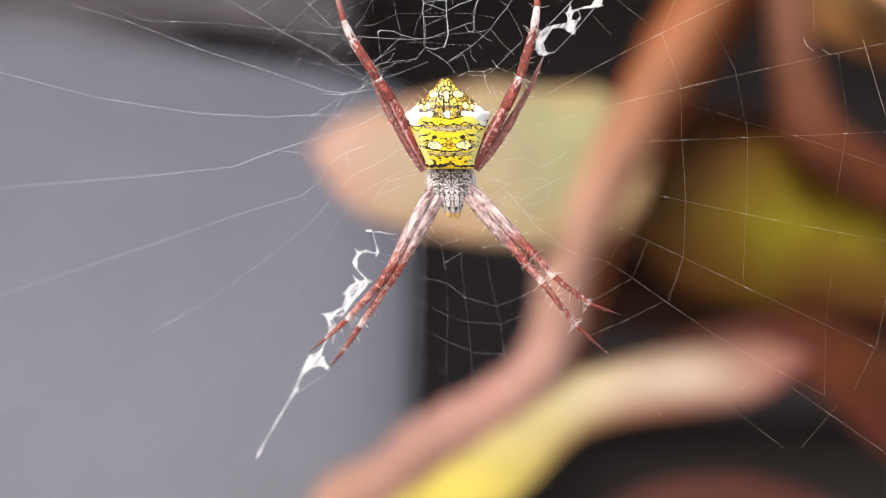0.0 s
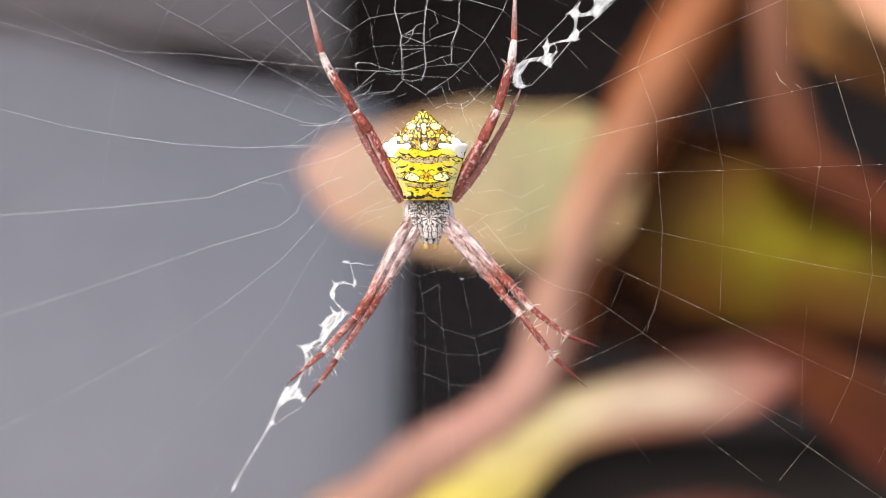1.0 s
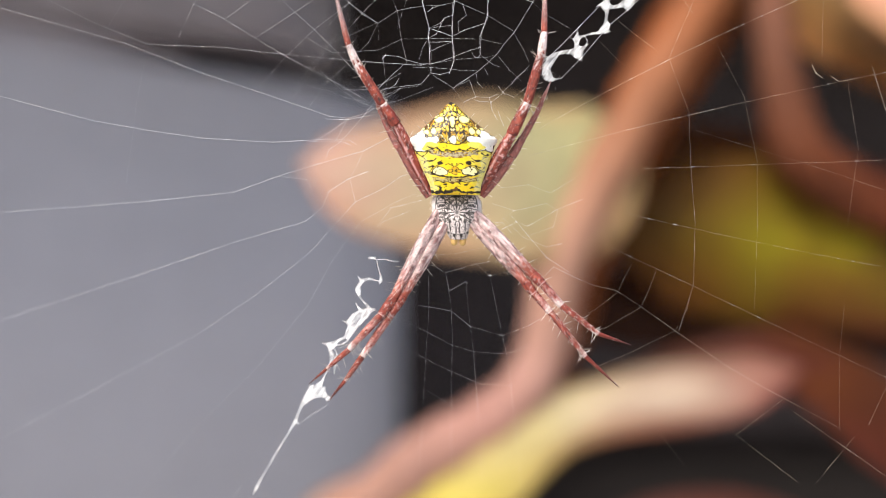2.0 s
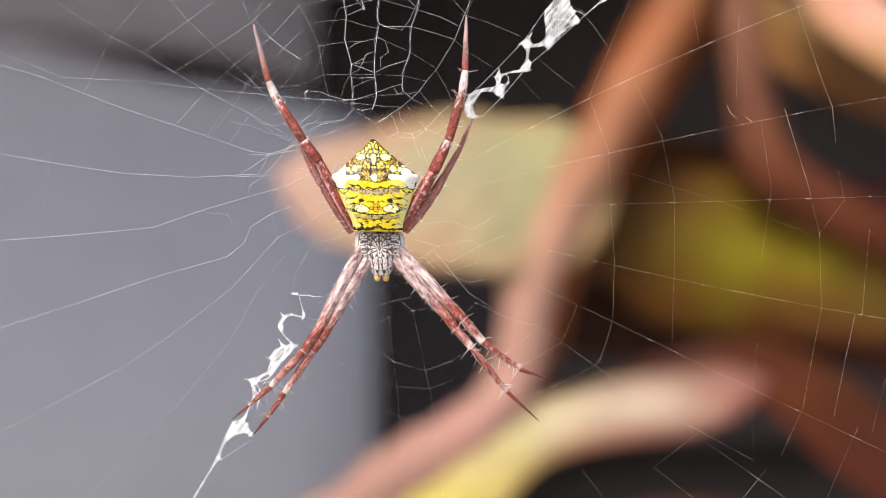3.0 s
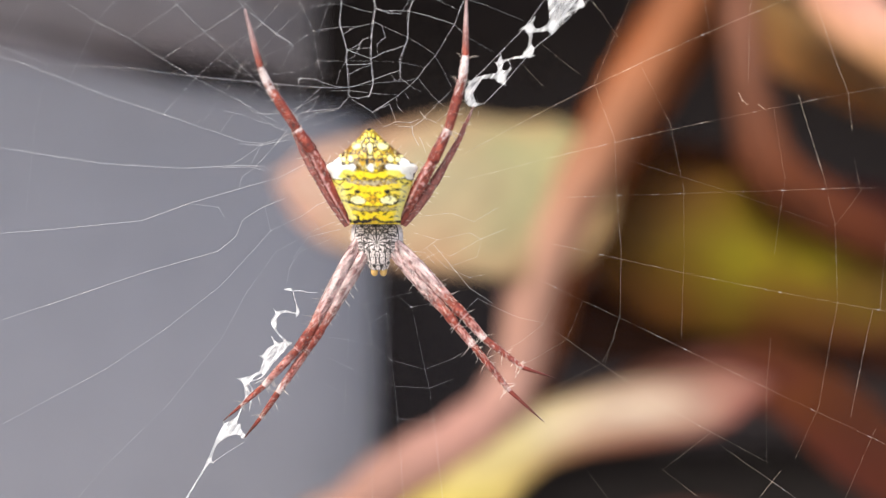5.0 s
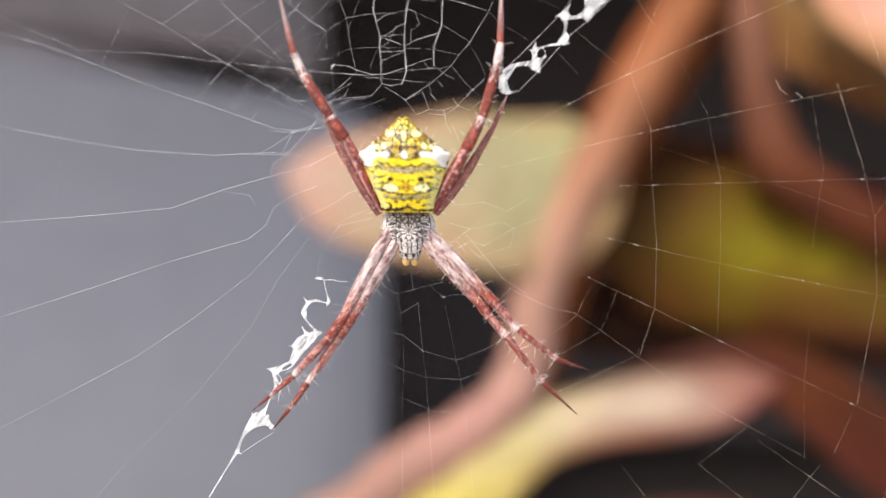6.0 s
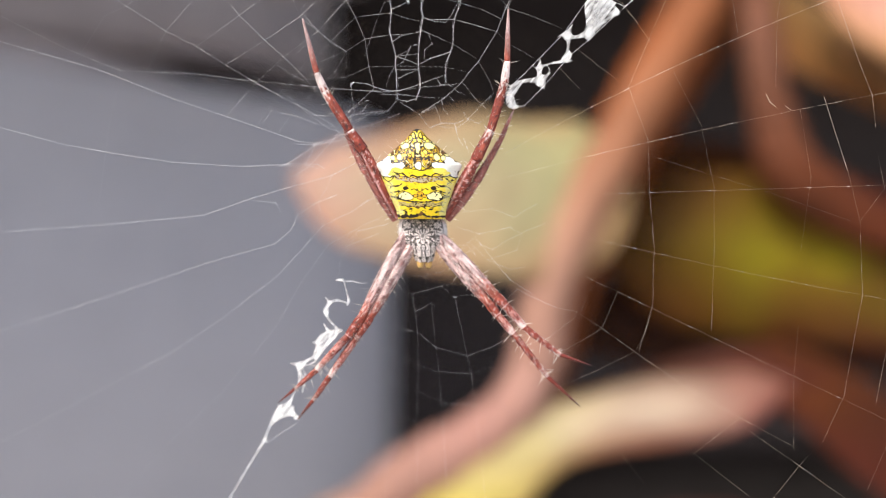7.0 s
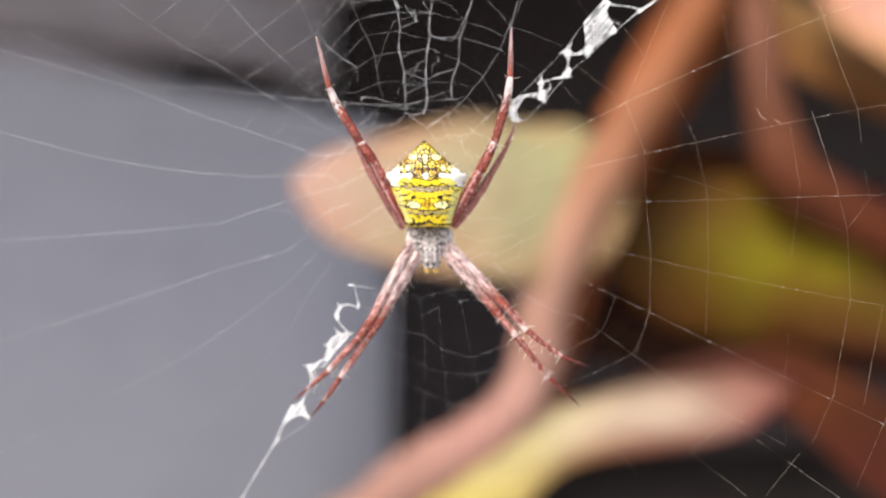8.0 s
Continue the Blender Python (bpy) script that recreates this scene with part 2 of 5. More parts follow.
def stem(points, radii, along, vary, label="", name="stem"):
    n, sides = 64, 18
    rows = smooth_line([(*p, r) for p, r in zip(points, radii)], n)
    line = [(rows[i, :3] * MM + np.array((0, 0, EYE)) - ROOT, rows[i, 3] * GROWN * MM * (1 + 0.05 * math.sin(i * 1.7))) for i in range(n)]
    verts, faces = tubes([line], sides)
    hues = []
    for i, v in enumerate(verts):
        hues.append(TINT * blend(along, i // sides / n) * (1 + vary * noise.noise(Vector(v) * 25)))
    return mesh_part(name, verts, faces, BARK, plant, label, np.array(hues))


PINK, ROSE, CREAM, OLIVE = (0.60, 0.27, 0.20), (0.50, 0.15, 0.12), (0.62, 0.50, 0.22), (0.36, 0.34, 0.13)
GREEN, MOSS, RUST, WINE = (0.20, 0.21, 0.015), (0.075, 0.055, 0.012), (0.22, 0.075, 0.025), (0.15, 0.035, 0.025)
# main stem, its fork, and the leaves they carry
stem([(185, 419, 212), (148, 408, 157), (121, 400, 111), (90, 392, 60), (62, 381, 12), (44, 371, -25), (39, 368, -57), (27, 365, -83), (3, 365, -103), (-23, 365, -119), (-47, 368, -142), (-76, 376, -173), (-72, 384, -352), (0, 384, -760), (40, 384, -1195)],
     (7.5, 8.2, 8.4, 8.6, 8.8, 8.6, 7.8, 8, 9, 10, 10.4, 10, 11, 13, 16), [(0.27, 0.115, 0.045), (0.26, 0.11, 0.045), (0.27, 0.12, 0.055), (0.29, 0.155, 0.095), (0.34, 0.225, 0.175), (0.37, 0.255, 0.225), (0.36, 0.25, 0.235), (0.33, 0.215, 0.205), (0.32, 0.215, 0.20), (0.335, 0.23, 0.205), (0.35, 0.235, 0.19), (0.26, 0.14, 0.1), (0.2, 0.1, 0.06), (0.2, 0.1, 0.06)], 0.25, "pinkish brown woody main stem")
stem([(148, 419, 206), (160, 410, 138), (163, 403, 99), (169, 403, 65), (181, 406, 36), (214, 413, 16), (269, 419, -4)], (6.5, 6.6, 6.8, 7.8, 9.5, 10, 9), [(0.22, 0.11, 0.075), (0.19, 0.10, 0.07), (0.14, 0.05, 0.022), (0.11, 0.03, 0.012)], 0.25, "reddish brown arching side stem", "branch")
# added branch whose russet imitates the main stem's darker, shaded side
stem([(184, 440, 203), (151, 435, 147), (129, 432, 113), (101, 429, 66), (77, 426, 13), (64, 422, -29), (57, 419, -64), (45, 419, -96)], (13, 14, 14, 13, 11, 8, 6, 4), [(0.20, 0.07, 0.018), (0.21, 0.068, 0.015), (0.20, 0.065, 0.014), (0.20, 0.066, 0.016), (0.09, 0.03, 0.010)], 0.25, "added russet branch, stands in for the shaded side of the main stem", "branch")
leaf([(77, 394, 52), (47, 384, 35), (10, 368, 30), (-34, 358, 27), (-63, 354, 28), (-81, 352, 29)], (16, 32.7, 31.7, 24.4, 15.5, 0.5), (-0.05, -0.85, 0.5), [(0.37, 0.43, 0.24), (0.42, 0.49, 0.31), (0.49, 0.51, 0.37), (0.58, 0.48, 0.42), (0.60, 0.46, 0.43)],
     [(0.47, 0.39, 0.20), (0.54, 0.40, 0.26), (0.58, 0.36, 0.36)], [(0.46, 0.37, 0.19), (0.55, 0.42, 0.28), (0.59, 0.36, 0.36)], 0.22, seed=1, label="broad olive leaf with a pink margin")
leaf([(-55, 349, -160), (-22, 349, -135), (8, 350, -113.5), (36, 354, -95.5), (62, 358, -88), (94, 365, -83), (127, 371, -79), (150, 375, -74), (168, 378, -73)], (15, 17, 15.2, 11.3, 10, 11.2, 11.2, 8.2, 1.5), (0.0, -0.75, 0.66),
     [(0.66, 0.67, 0.13), (0.64, 0.66, 0.18), (0.61, 0.64, 0.45), (0.60, 0.59, 0.52), (0.38, 0.24, 0.21), (0.20, 0.08, 0.065)], [(0.58, 0.58, 0.12), (0.50, 0.46, 0.15), (0.30, 0.16, 0.10), (0.27, 0.10, 0.09), (0.24, 0.075, 0.065)],
     [(0.48, 0.49, 0.09), (0.40, 0.36, 0.10), (0.22, 0.14, 0.065), (0.145, 0.068, 0.05), (0.14, 0.052, 0.042)], 0.3, seed=2, grade=1.6, label="arched yellow leaf with a rose margin")
leaf([(84, 426, -3), (118, 422, -5), (163, 419, -9), (208, 419, -17), (266, 426, -36), (306, 435, -53)], (8, 26, 30, 28, 18, 2), (-0.1, -0.95, 0.05), [(0.11, 0.056, 0.006), (0.11, 0.066, 0.006), (0.16, 0.125, 0.007), (0.27, 0.29, 0.011), (0.27, 0.26, 0.011), (0.19, 0.13, 0.02), (0.17, 0.08, 0.032), (0.16, 0.065, 0.035)],
     [(0.10, 0.038, 0.006), (0.125, 0.042, 0.011), (0.17, 0.045, 0.025)], [(0.10, 0.042, 0.005), (0.12, 0.05, 0.006), (0.15, 0.04, 0.018)], 0.2, seed=3, grade=1.0, label="dark moss-green leaf with rusty edges")
leaf([(120, 429, 188), (157, 422, 147), (198, 413, 115), (240, 403, 86), (287, 400, 61)], (8, 17, 19, 17, 5), (0.1, -0.8, 0.5), [(0.32, 0.205, 0.075), (0.30, 0.195, 0.07), (0.28, 0.175, 0.065)], [(0.30, 0.14, 0.055), (0.24, 0.135, 0.05)], [(0.37, 0.25, 0.10), (0.34, 0.26, 0.11)], 0.2, seed=4, label="olive brown leaf")
leaf([(178, 371, 167), (203, 365, 124), (229, 360, 99), (270, 355, 73)], (8, 21, 23, 8), (0.1, -0.7, 0.7), [(0.72, 0.42, 0.36), (0.91, 0.63, 0.55), (0.92, 0.78, 0.60)], [(0.5, 0.28, 0.12), (0.55, 0.38, 0.18)], [PINK, (0.65, 0.42, 0.25)], 0.2, seed=5, label="pale pink young leaf")
leaf([(150, 403, -68), (176, 400, -72), (203, 398, -88), (232, 398, -112), (275, 400, -152)], (6, 11, 14, 15, 9), (0.2, -0.9, 0.25), [(0.18, 0.064, 0.011), (0.135, 0.044, 0.010), (0.08, 0.025, 0.010), (0.10, 0.027, 0.016)], [(0.12, 0.037, 0.016), (0.125, 0.033, 0.024)], [(0.095, 0.034, 0.010)], 0.2, seed=6, label="rust-red leaf")
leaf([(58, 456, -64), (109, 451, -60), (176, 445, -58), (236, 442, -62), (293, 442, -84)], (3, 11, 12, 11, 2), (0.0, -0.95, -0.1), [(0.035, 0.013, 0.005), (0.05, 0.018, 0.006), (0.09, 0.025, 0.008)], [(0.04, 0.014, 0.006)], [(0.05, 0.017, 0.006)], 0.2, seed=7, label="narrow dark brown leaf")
leaf([(201, 456, 4), (241, 451, 9), (280, 448, 0), (321, 448, -13)], (8, 17, 18, 6), (0.1, -0.95, 0.1), [(0.10, 0.032, 0.018), (0.12, 0.03, 0.02)], [(0.08, 0.025, 0.013)], [(0.08, 0.02, 0.015)], 0.2, seed=8, label="wine-red leaf")
leaf([(57, 378, -165), (96, 374, -153), (142, 374, -150), (196, 378, -162)], (3, 8, 8, 3), (0, -0.9, 0.2), [(0.09, 0.038, 0.03), (0.10, 0.04, 0.03)], [(0.08, 0.03, 0.023)], [(0.09, 0.034, 0.027)], 0.2, seed=9, label="dull pink leaf")
# two leaves at the back, their shade put into dark brown hues
leaf([(77, 464, 39), (129, 461, 37), (191, 458, 25), (258, 458, 7), (323, 461, -14)], (8, 17, 19, 16, 4), (-0.1, -0.95, 0.1), [(0.11, 0.048, 0.010), (0.12, 0.045, 0.012)], [(0.10, 0.042, 0.010)], [(0.10, 0.038, 0.010)], 0.2, seed=10, label="dark brown leaf behind, with shade put into its hue")
leaf([(63, 467, -43), (112, 464, -48), (175, 461, -51), (234, 458, -56)], (6, 16, 16, 5), (0, -0.95, 0.1), [(0.05, 0.022, 0.010), (0.055, 0.02, 0.010)], [(0.045, 0.018, 0.009)], [(0.05, 0.02, 0.010)], 0.2, seed=11, label="dark brown leaf behind, with shade put into its hue")
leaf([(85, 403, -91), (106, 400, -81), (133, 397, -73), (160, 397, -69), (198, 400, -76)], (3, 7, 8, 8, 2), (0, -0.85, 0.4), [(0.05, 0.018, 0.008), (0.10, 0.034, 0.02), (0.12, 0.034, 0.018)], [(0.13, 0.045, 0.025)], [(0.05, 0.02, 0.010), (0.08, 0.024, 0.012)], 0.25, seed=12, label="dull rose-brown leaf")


# ---- the orb web and its spider share one swaying frame: x across, y away, z up, hub near (-8, 2) mm ----
HUB = np.array((-8.0, 2.0))
# chart points slide along rays from the eye, placed here, onto a flatter dish
EYE_XZ, EYE_BACK = np.array((-0.83, 3.24)), 81.5


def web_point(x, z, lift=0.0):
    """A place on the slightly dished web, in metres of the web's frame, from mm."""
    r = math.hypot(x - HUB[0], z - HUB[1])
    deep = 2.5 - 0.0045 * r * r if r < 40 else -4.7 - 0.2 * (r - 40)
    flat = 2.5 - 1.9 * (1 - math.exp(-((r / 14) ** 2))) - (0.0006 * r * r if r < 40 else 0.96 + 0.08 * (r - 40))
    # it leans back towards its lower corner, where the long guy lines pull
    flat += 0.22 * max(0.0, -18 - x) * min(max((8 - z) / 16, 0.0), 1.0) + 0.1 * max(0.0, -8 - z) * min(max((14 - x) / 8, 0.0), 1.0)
    k = (flat + EYE_BACK) / (deep + EYE_BACK)
    return np.array((EYE_XZ[0] + (x - EYE_XZ[0]) * k, flat + lift, EYE_XZ[1] + (z - EYE_XZ[1]) * k)) * MM


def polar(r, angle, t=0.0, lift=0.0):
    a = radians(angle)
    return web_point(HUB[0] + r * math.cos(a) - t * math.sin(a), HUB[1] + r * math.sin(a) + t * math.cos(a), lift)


web = new("orb_web")
tagged(web, label="pale silk orb web with white zigzag stabilimentum bands", category="spider web")
rnd = random.Random(7)
# angle, radius at which it leaves the hub's tangle, bend, thickness
RADII = [(-34.5, 44, 0, .55), (-24.8, 19.5, 0, 0.44),
         (-12, 20, 1, 0.5), (2, 21, 0, 0.44), (14, 9, -1, 0.62), (27.4, 11, -2, 0.9), (42.6, 34, 0, 1.4), (146, 44, 0, .8), (236, 40, 0, .4)]
THREAD = 0.0148


def spoke_point(i, r):
    angle, inner, bend, _ = RADII[i]
    k = (r - inner) / 40
    return polar(r, angle, bend * 1.6 * (k - 0.6) * (0.2 + k) if k < 1.2 else 0.0)


for i, (angle, inner, bend, thick) in enumerate(RADII):
    line = []
    for k in range(80):
        r = inner + (72 - inner) * k / 79
        p = spoke_point(i, r) + np.array((rnd.uniform(-1, 1), 0, rnd.uniform(-1, 1))) * 0.025 * MM
        line.append((p, THREAD * thick * MM * rnd.uniform(0.45, 1.35)))
    v, f = tubes([line])
    mesh_part("radial_thread", v, f, FAINT if -110 < angle < 30 else SILK, web)

# the sparse, straight cross threads of the open side


def cross_thread(*ends, thick=0.36, name="spiral_thread"):
    faint = min(e[0] for e in ends) > 6
    r = THREAD * thick * MM * (1.3 if faint else 1.0)
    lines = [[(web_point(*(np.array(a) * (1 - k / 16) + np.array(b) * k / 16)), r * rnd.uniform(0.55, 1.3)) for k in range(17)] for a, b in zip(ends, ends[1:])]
    for e in ends[1:-1]:
        knot = web_point(*e)
        lines.append([(knot - np.array((0, 0, 0.07 * MM)), r * 1.7), (knot + np.array((0, 0, 0.07 * MM)), r * 1.7)])
    if name == "silk_strand":
        for _ in range(2):
            path = smooth_line(ends, 40)
            drift = smooth_line([(rnd.uniform(-0.16, 0.16), rnd.uniform(-0.1, 0.1)) for _ in range(14)], 40)
            lines.append([(web_point(*(p + q)), THREAD * 0.5 * MM) for p, q in zip(path, drift)])
        r0 = [web_point(*(smooth_line(ends, 60)[rnd.randrange(60)])) for _ in range(14)]
        lines += [[(p - np.array((0, 0, 0.1 * MM)), r * 0.8), (p, r * rnd.uniform(1.3, 2.2)), (p + np.array((0, 0, 0.1 * MM)), r * 0.8)] for p in r0]
    v, f = tubes(lines)
    return mesh_part(name, v, f, FAINT if faint else SILK, web)


cross_thread((20.2, 26.7), (15.7, 14.9), (18.0, 8.9), (18.3, 2.8), (18.8, -3.2), (18.6, -10.1), (17.0, -15.1))
cross_thread((20.5, 16.3), (23.5, 10.5), (25.0, 3.6), (25.1, -3.5), (24.7, -12.4), thick=0.26)
cross_thread((25.8, 24.2), (26.7, 20.1))
cross_thread((31.0, 25.8), (30.5, 21.9), (30.7, 14.3), thick=0.27)
cross_thread((33.2, 11.9), (34.5, 4.7), (33.6, -3.3), thick=0.26)
cross_thread((35.5, 13.1), (38.1, 5.0), thick=0.8)
cross_thread((38.1, 5.0), (39.3, -0.1), (39.6, -7.9), (38.5, -14.1), (37.7, -18.6), (35.4, -23.8), thick=0.37)
cross_thread((35.7, 24.8), (38.7, 16.7), (40.1, 13.2), (40.6, 9.5), thick=0.6)
cross_thread((40.9, 6.7), (41.6, 3.4), (39.3, -0.1), thick=0.31)
cross_thread((44.1, 0.4), (43.5, -8.6), thick=0.35)
cross_thread((42.8, -8.7), (40.7, -19.4), thick=0.46)
cross_thread((18.6, 7.0), (29.5, 3.3), (38.7, -0.2), thick=0.2)
cross_thread((33.3, -11.6), (32.8, -16.6), (32.6, -24.7), thick=0.22)
cross_thread((7.8, -10.5), (10.3, -11.0), (12.8, -12.6), (16.7, -15.3), (21.9, -18.7), (26.2, -21.0), (32.8, -24.4), thick=0.41)
cross_thread((16.6, -15.2), (12.1, -17.6), (8.2, -19.4), thick=0.4)
cross_thread((14.7, -8.6), (13.9, -10.7), (13.0, -12.8), thick=0.24)
cross_thread((13.0, -12.8), (8.9, -15.3), thick=0.45)
cross_thread((12.1, -7.9), (11.1, -9.8), (10.5, -11.2), (8.0, -13.2), (6.4, -14.0), thick=0.28)
cross_thread((18.5, -10.1), (17.9, -12.7), (16.6, -15.2), thick=0.2)
cross_thread((27.4, -21.5), (24.5, -23.9), (22.4, -25.6), (26.3, -28.5), (28.6, -30.2), thick=0.36)
cross_thread((34.0, -25.1), (30.2, -30.0), thick=0.42)
cross_thread((14.8, -26.3), (17.0, -29.0), thick=0.3)
cross_thread((44.2, 23.3), (45.8, 14.8), (45.9, 2.7), (47.1, -9.5), (44.3, -21.0), thick=0.31)
cross_thread((43.0, -20.4), (39.6, -28.4), thick=0.31)
cross_thread((1.9, 23.8), (3.9, 28.6), (6.8, 35.1), thick=0.55)
cross_thread((-52.5, 21.5), (-46.0, 18.2), (-41.1, 16.2), (-33.6, 16.2), (-28.4, 15.7), (-20.0, 15.1), (-11.8, 14.6), thick=0.68)
cross_thread((-41.1, 16.2), (-42.6, 9.7), (-43.6, 1.3), thick=0.31)
# the bent spokes of the loose side
spoke = "radial_thread"
cross_thread((-59.6, 20.7), (-43.2, 16.2), (-35.9, 13.3), (-30.4, 11.5), (-24.5, 9.5), (-22.5, 8.8), (-20.3, 8.6), (-18.3, 9.2), (-15.7, 10.8), thick=1.0, name=spoke)
cross_thread((-60.4, 11.7), (-46.6, 7.9), (-41.6, 7.0), (-36.2, 6.2), (-28.7, 5.8), (-22.7, 6.2), (-20.2, 6.1), (-19.5, 5.6), thick=1.1, name=spoke)
cross_thread((-60.8, -1.9), (-46.8, -1.0), (-41.2, -0.6), (-32.9, 0.2), (-27.9, 2.1), (-23.0, 3.6), (-18.6, 4.9), (-15.8, 6.4), thick=1.1, name=spoke)
cross_thread((-60.3, -14.4), (-46.6, -10.0), (-40.5, -8.0), (-32.6, -5.3), (-25.2, -3.2), (-23.3, -1.6), (-22.6, 0.2), (-20.5, 1.6), (-18.0, 2.6), thick=1.1, name=spoke)
cross_thread((-57.5, -26.4), (-45.9, -20.5), (-35.9, -15.2), (-30.4, -11.4), (-24.8, -6.9), (-21.5, -3.2), (-19.6, -1.0), (-16.1, 0.7), thick=0.75, name=spoke)
cross_thread((-41.7, -32.6), (-35.3, -24.8), (-30.0, -19.5), (-24.7, -12.7), (-22.1, -7.7), (-19.0, -3.3), (-14.5, -0.8), (-12.6, -0.0), thick=0.5, name=spoke)
cross_thread((-28.2, 2.0), (-25.1, 1.6), (-24.5, 0.5), thick=0.9)
cross_thread((-21.1, 6.0), (-22.6, 5.0), (-23.0, 3.6), thick=0.8)
cross_thread((-18.3, 9.2), (-21.1, 6.1), thick=0.8)
cross_thread((-24.8, 9.7), (-22.9, 12.4), (-20.0, 15.0), thick=0.5)
cross_thread((-27.1, 10.6), (-24.6, 14.2), (-19.9, 19.6), thick=0.4)
cross_thread((-16.1, 0.7), (-14.5, 1.9), (-12.6, 2.6), thick=0.8)
cross_thread((-17.1, -3.9), (-15.5, -1.7), (-11.9, -0.8), thick=0.7)
cross_thread((-18.0, -7.8), (-17.6, -5.2), (-16.4, -3.3), (-13.2, -2.0), thick=0.6)
cross_thread((-19.6, -1.0), (-20.2, 1.6), (-18.6, 4.9), thick=0.5)
# the net above the spider: wavering main strands, then their ties
strand = "silk_strand"
cross_thread((-12.6, 31.7), (-12.4, 28.7), (-12.3, 27.7), (-11.9, 26.5), (-11.7, 25.2), (-11.5, 23.9), (-11.6, 22.6), (-11.7, 21.4), (-11.4, 20.3), (-11.0, 18.7), (-11.1, 17.8), (-11.0, 16.5), (-10.9, 13.8), thick=1.25, name=strand)
cross_thread((-6.8, 31.8), (-7.4, 28.7), (-7.6, 27.0), (-7.8, 25.6), (-8.0, 24.1), (-7.8, 23.1), (-8.1, 21.7), (-8.3, 20.2), (-8.4, 18.7), (-8.4, 17.8), (-8.3, 16.6), (-8.2, 15.2), (-8.7, 13.8), thick=1.5, name=strand)
cross_thread((-0.9, 31.8), (-2.2, 28.4), (-2.8, 26.7), (-3.3, 25.7), (-3.7, 24.1), (-4.2, 22.8), (-4.3, 21.5), (-4.4, 20.1), (-4.7, 19.2), (-5.2, 17.8), (-5.2, 16.6), (-5.2, 15.8), thick=1.05, name=strand)
cross_thread((-13.4, 30.6), (-12.9, 28.1), (-11.9, 26.5), thick=1)
cross_thread((-12.0, 29.5), (-12.1, 28.4), (-11.9, 26.5), thick=0.8)
cross_thread((-8.9, 30.1), (-8.6, 28.4), (-8.5, 27.6), (-8.6, 26.8), (-7.8, 25.7), thick=1)
cross_thread((-7.2, 28.4), (-7.8, 27.6), (-8.5, 27.2), thick=0.9)
cross_thread((-3.3, 25.7), (-4.4, 23.5), (-5.3, 22.4), thick=0.8)
cross_thread((-5.2, 15.8), (-5.4, 15.5), (-5.8, 15.5), (-6.2, 16.1), thick=0.9)
cross_thread((3.3, 28.9), (2.2, 25.0), (1.4, 23.2), (0.7, 21.4), (-1.4, 18.1), (-2.5, 16.9), (-3.3, 15.8), (-4.4, 14.8), (-5.5, 13.9), (-6.6, 13.2), (-8.1, 12.3), thick=1, name=spoke)
cross_thread((-21.8, 23.6), (-19.9, 25.8), (-17.9, 27.9), (-15.9, 28.2), (-12.9, 28.4), thick=0.7)
cross_thread((-17.2, 26.7), (-14.7, 27.0), (-12.8, 27.2), (-12.1, 27.5), thick=0.8)
cross_thread((-19.3, 30.9), (-17.9, 27.9), (-17.2, 26.7), (-16.6, 24.8), (-15.6, 23.0), (-14.6, 20.6), (-14.2, 17.5), (-13.6, 15.0), thick=0.7, name=spoke)
cross_thread((-21.8, 23.5), (-19.9, 21.4), (-18.6, 20.2), (-16.8, 19.2), (-14.6, 20.6), thick=0.75)
cross_thread((-16.8, 19.2), (-16.8, 17.4), thick=0.5)
cross_thread((-16.8, 19.2), (-17.9, 17.1), (-18.9, 16.1), thick=0.5)
cross_thread((-16.6, 24.8), (-18.2, 23.2), (-19.9, 21.4), (-22.3, 18.9), thick=0.6)
cross_thread((-15.6, 23.0), (-17.1, 21.6), (-18.6, 20.2), (-21.1, 17.5), thick=0.6)
cross_thread((-16.6, 24.8), (-14.2, 25.4), (-12.3, 25.7), (-9.9, 25.7), (-7.8, 25.7), thick=0.75)
cross_thread((-12.3, 24.6), (-9.9, 25.3), (-7.8, 25.7), thick=0.6)
cross_thread((-11.9, 26.5), (-9.9, 26.0), (-7.8, 25.7), thick=0.45)
cross_thread((-15.6, 23.0), (-13.6, 23.3), (-11.5, 23.5), (-9.6, 22.9), (-8.0, 22.6), thick=0.6)
cross_thread((-12.3, 24.6), (-13.2, 22.6), (-14.1, 20.2), (-14.7, 18.6), thick=0.4)
cross_thread((-11.5, 23.9), (-10.5, 24.3), (-9.6, 24.7), thick=1.1)
cross_thread((-10.9, 26.5), (-10.2, 25.5), (-9.5, 24.7), thick=0.9)
cross_thread((-9.7, 25.0), (-9.5, 24.5), thick=2.2)
cross_thread((-14.6, 20.6), (-13.1, 20.9), (-11.7, 21.1), (-9.5, 21.2), (-7.9, 21.6), (-7.2, 21.3), (-6.8, 20.1), (-7.7, 19.4), (-7.7, 18.4), thick=0.75)
cross_thread((-11.4, 20.3), (-10.6, 20.9), (-9.7, 21.2), thick=1)
cross_thread((-11.0, 18.7), (-9.7, 19.3), (-9.3, 19.8), (-8.8, 20.0), (-8.3, 20.1), thick=1)
cross_thread((-11.1, 17.6), (-10.2, 18.1), (-9.7, 19.0), (-9.3, 19.8), thick=0.8)
cross_thread((-11.0, 18.7), (-9.7, 18.9), (-8.5, 19.0), thick=0.8)
cross_thread((-11.0, 18.7), (-9.7, 18.3), (-8.4, 17.8), thick=1.2)
cross_thread((-8.4, 17.8), (-7.0, 18.5), (-6.0, 18.8), (-4.7, 19.2), thick=1.3)
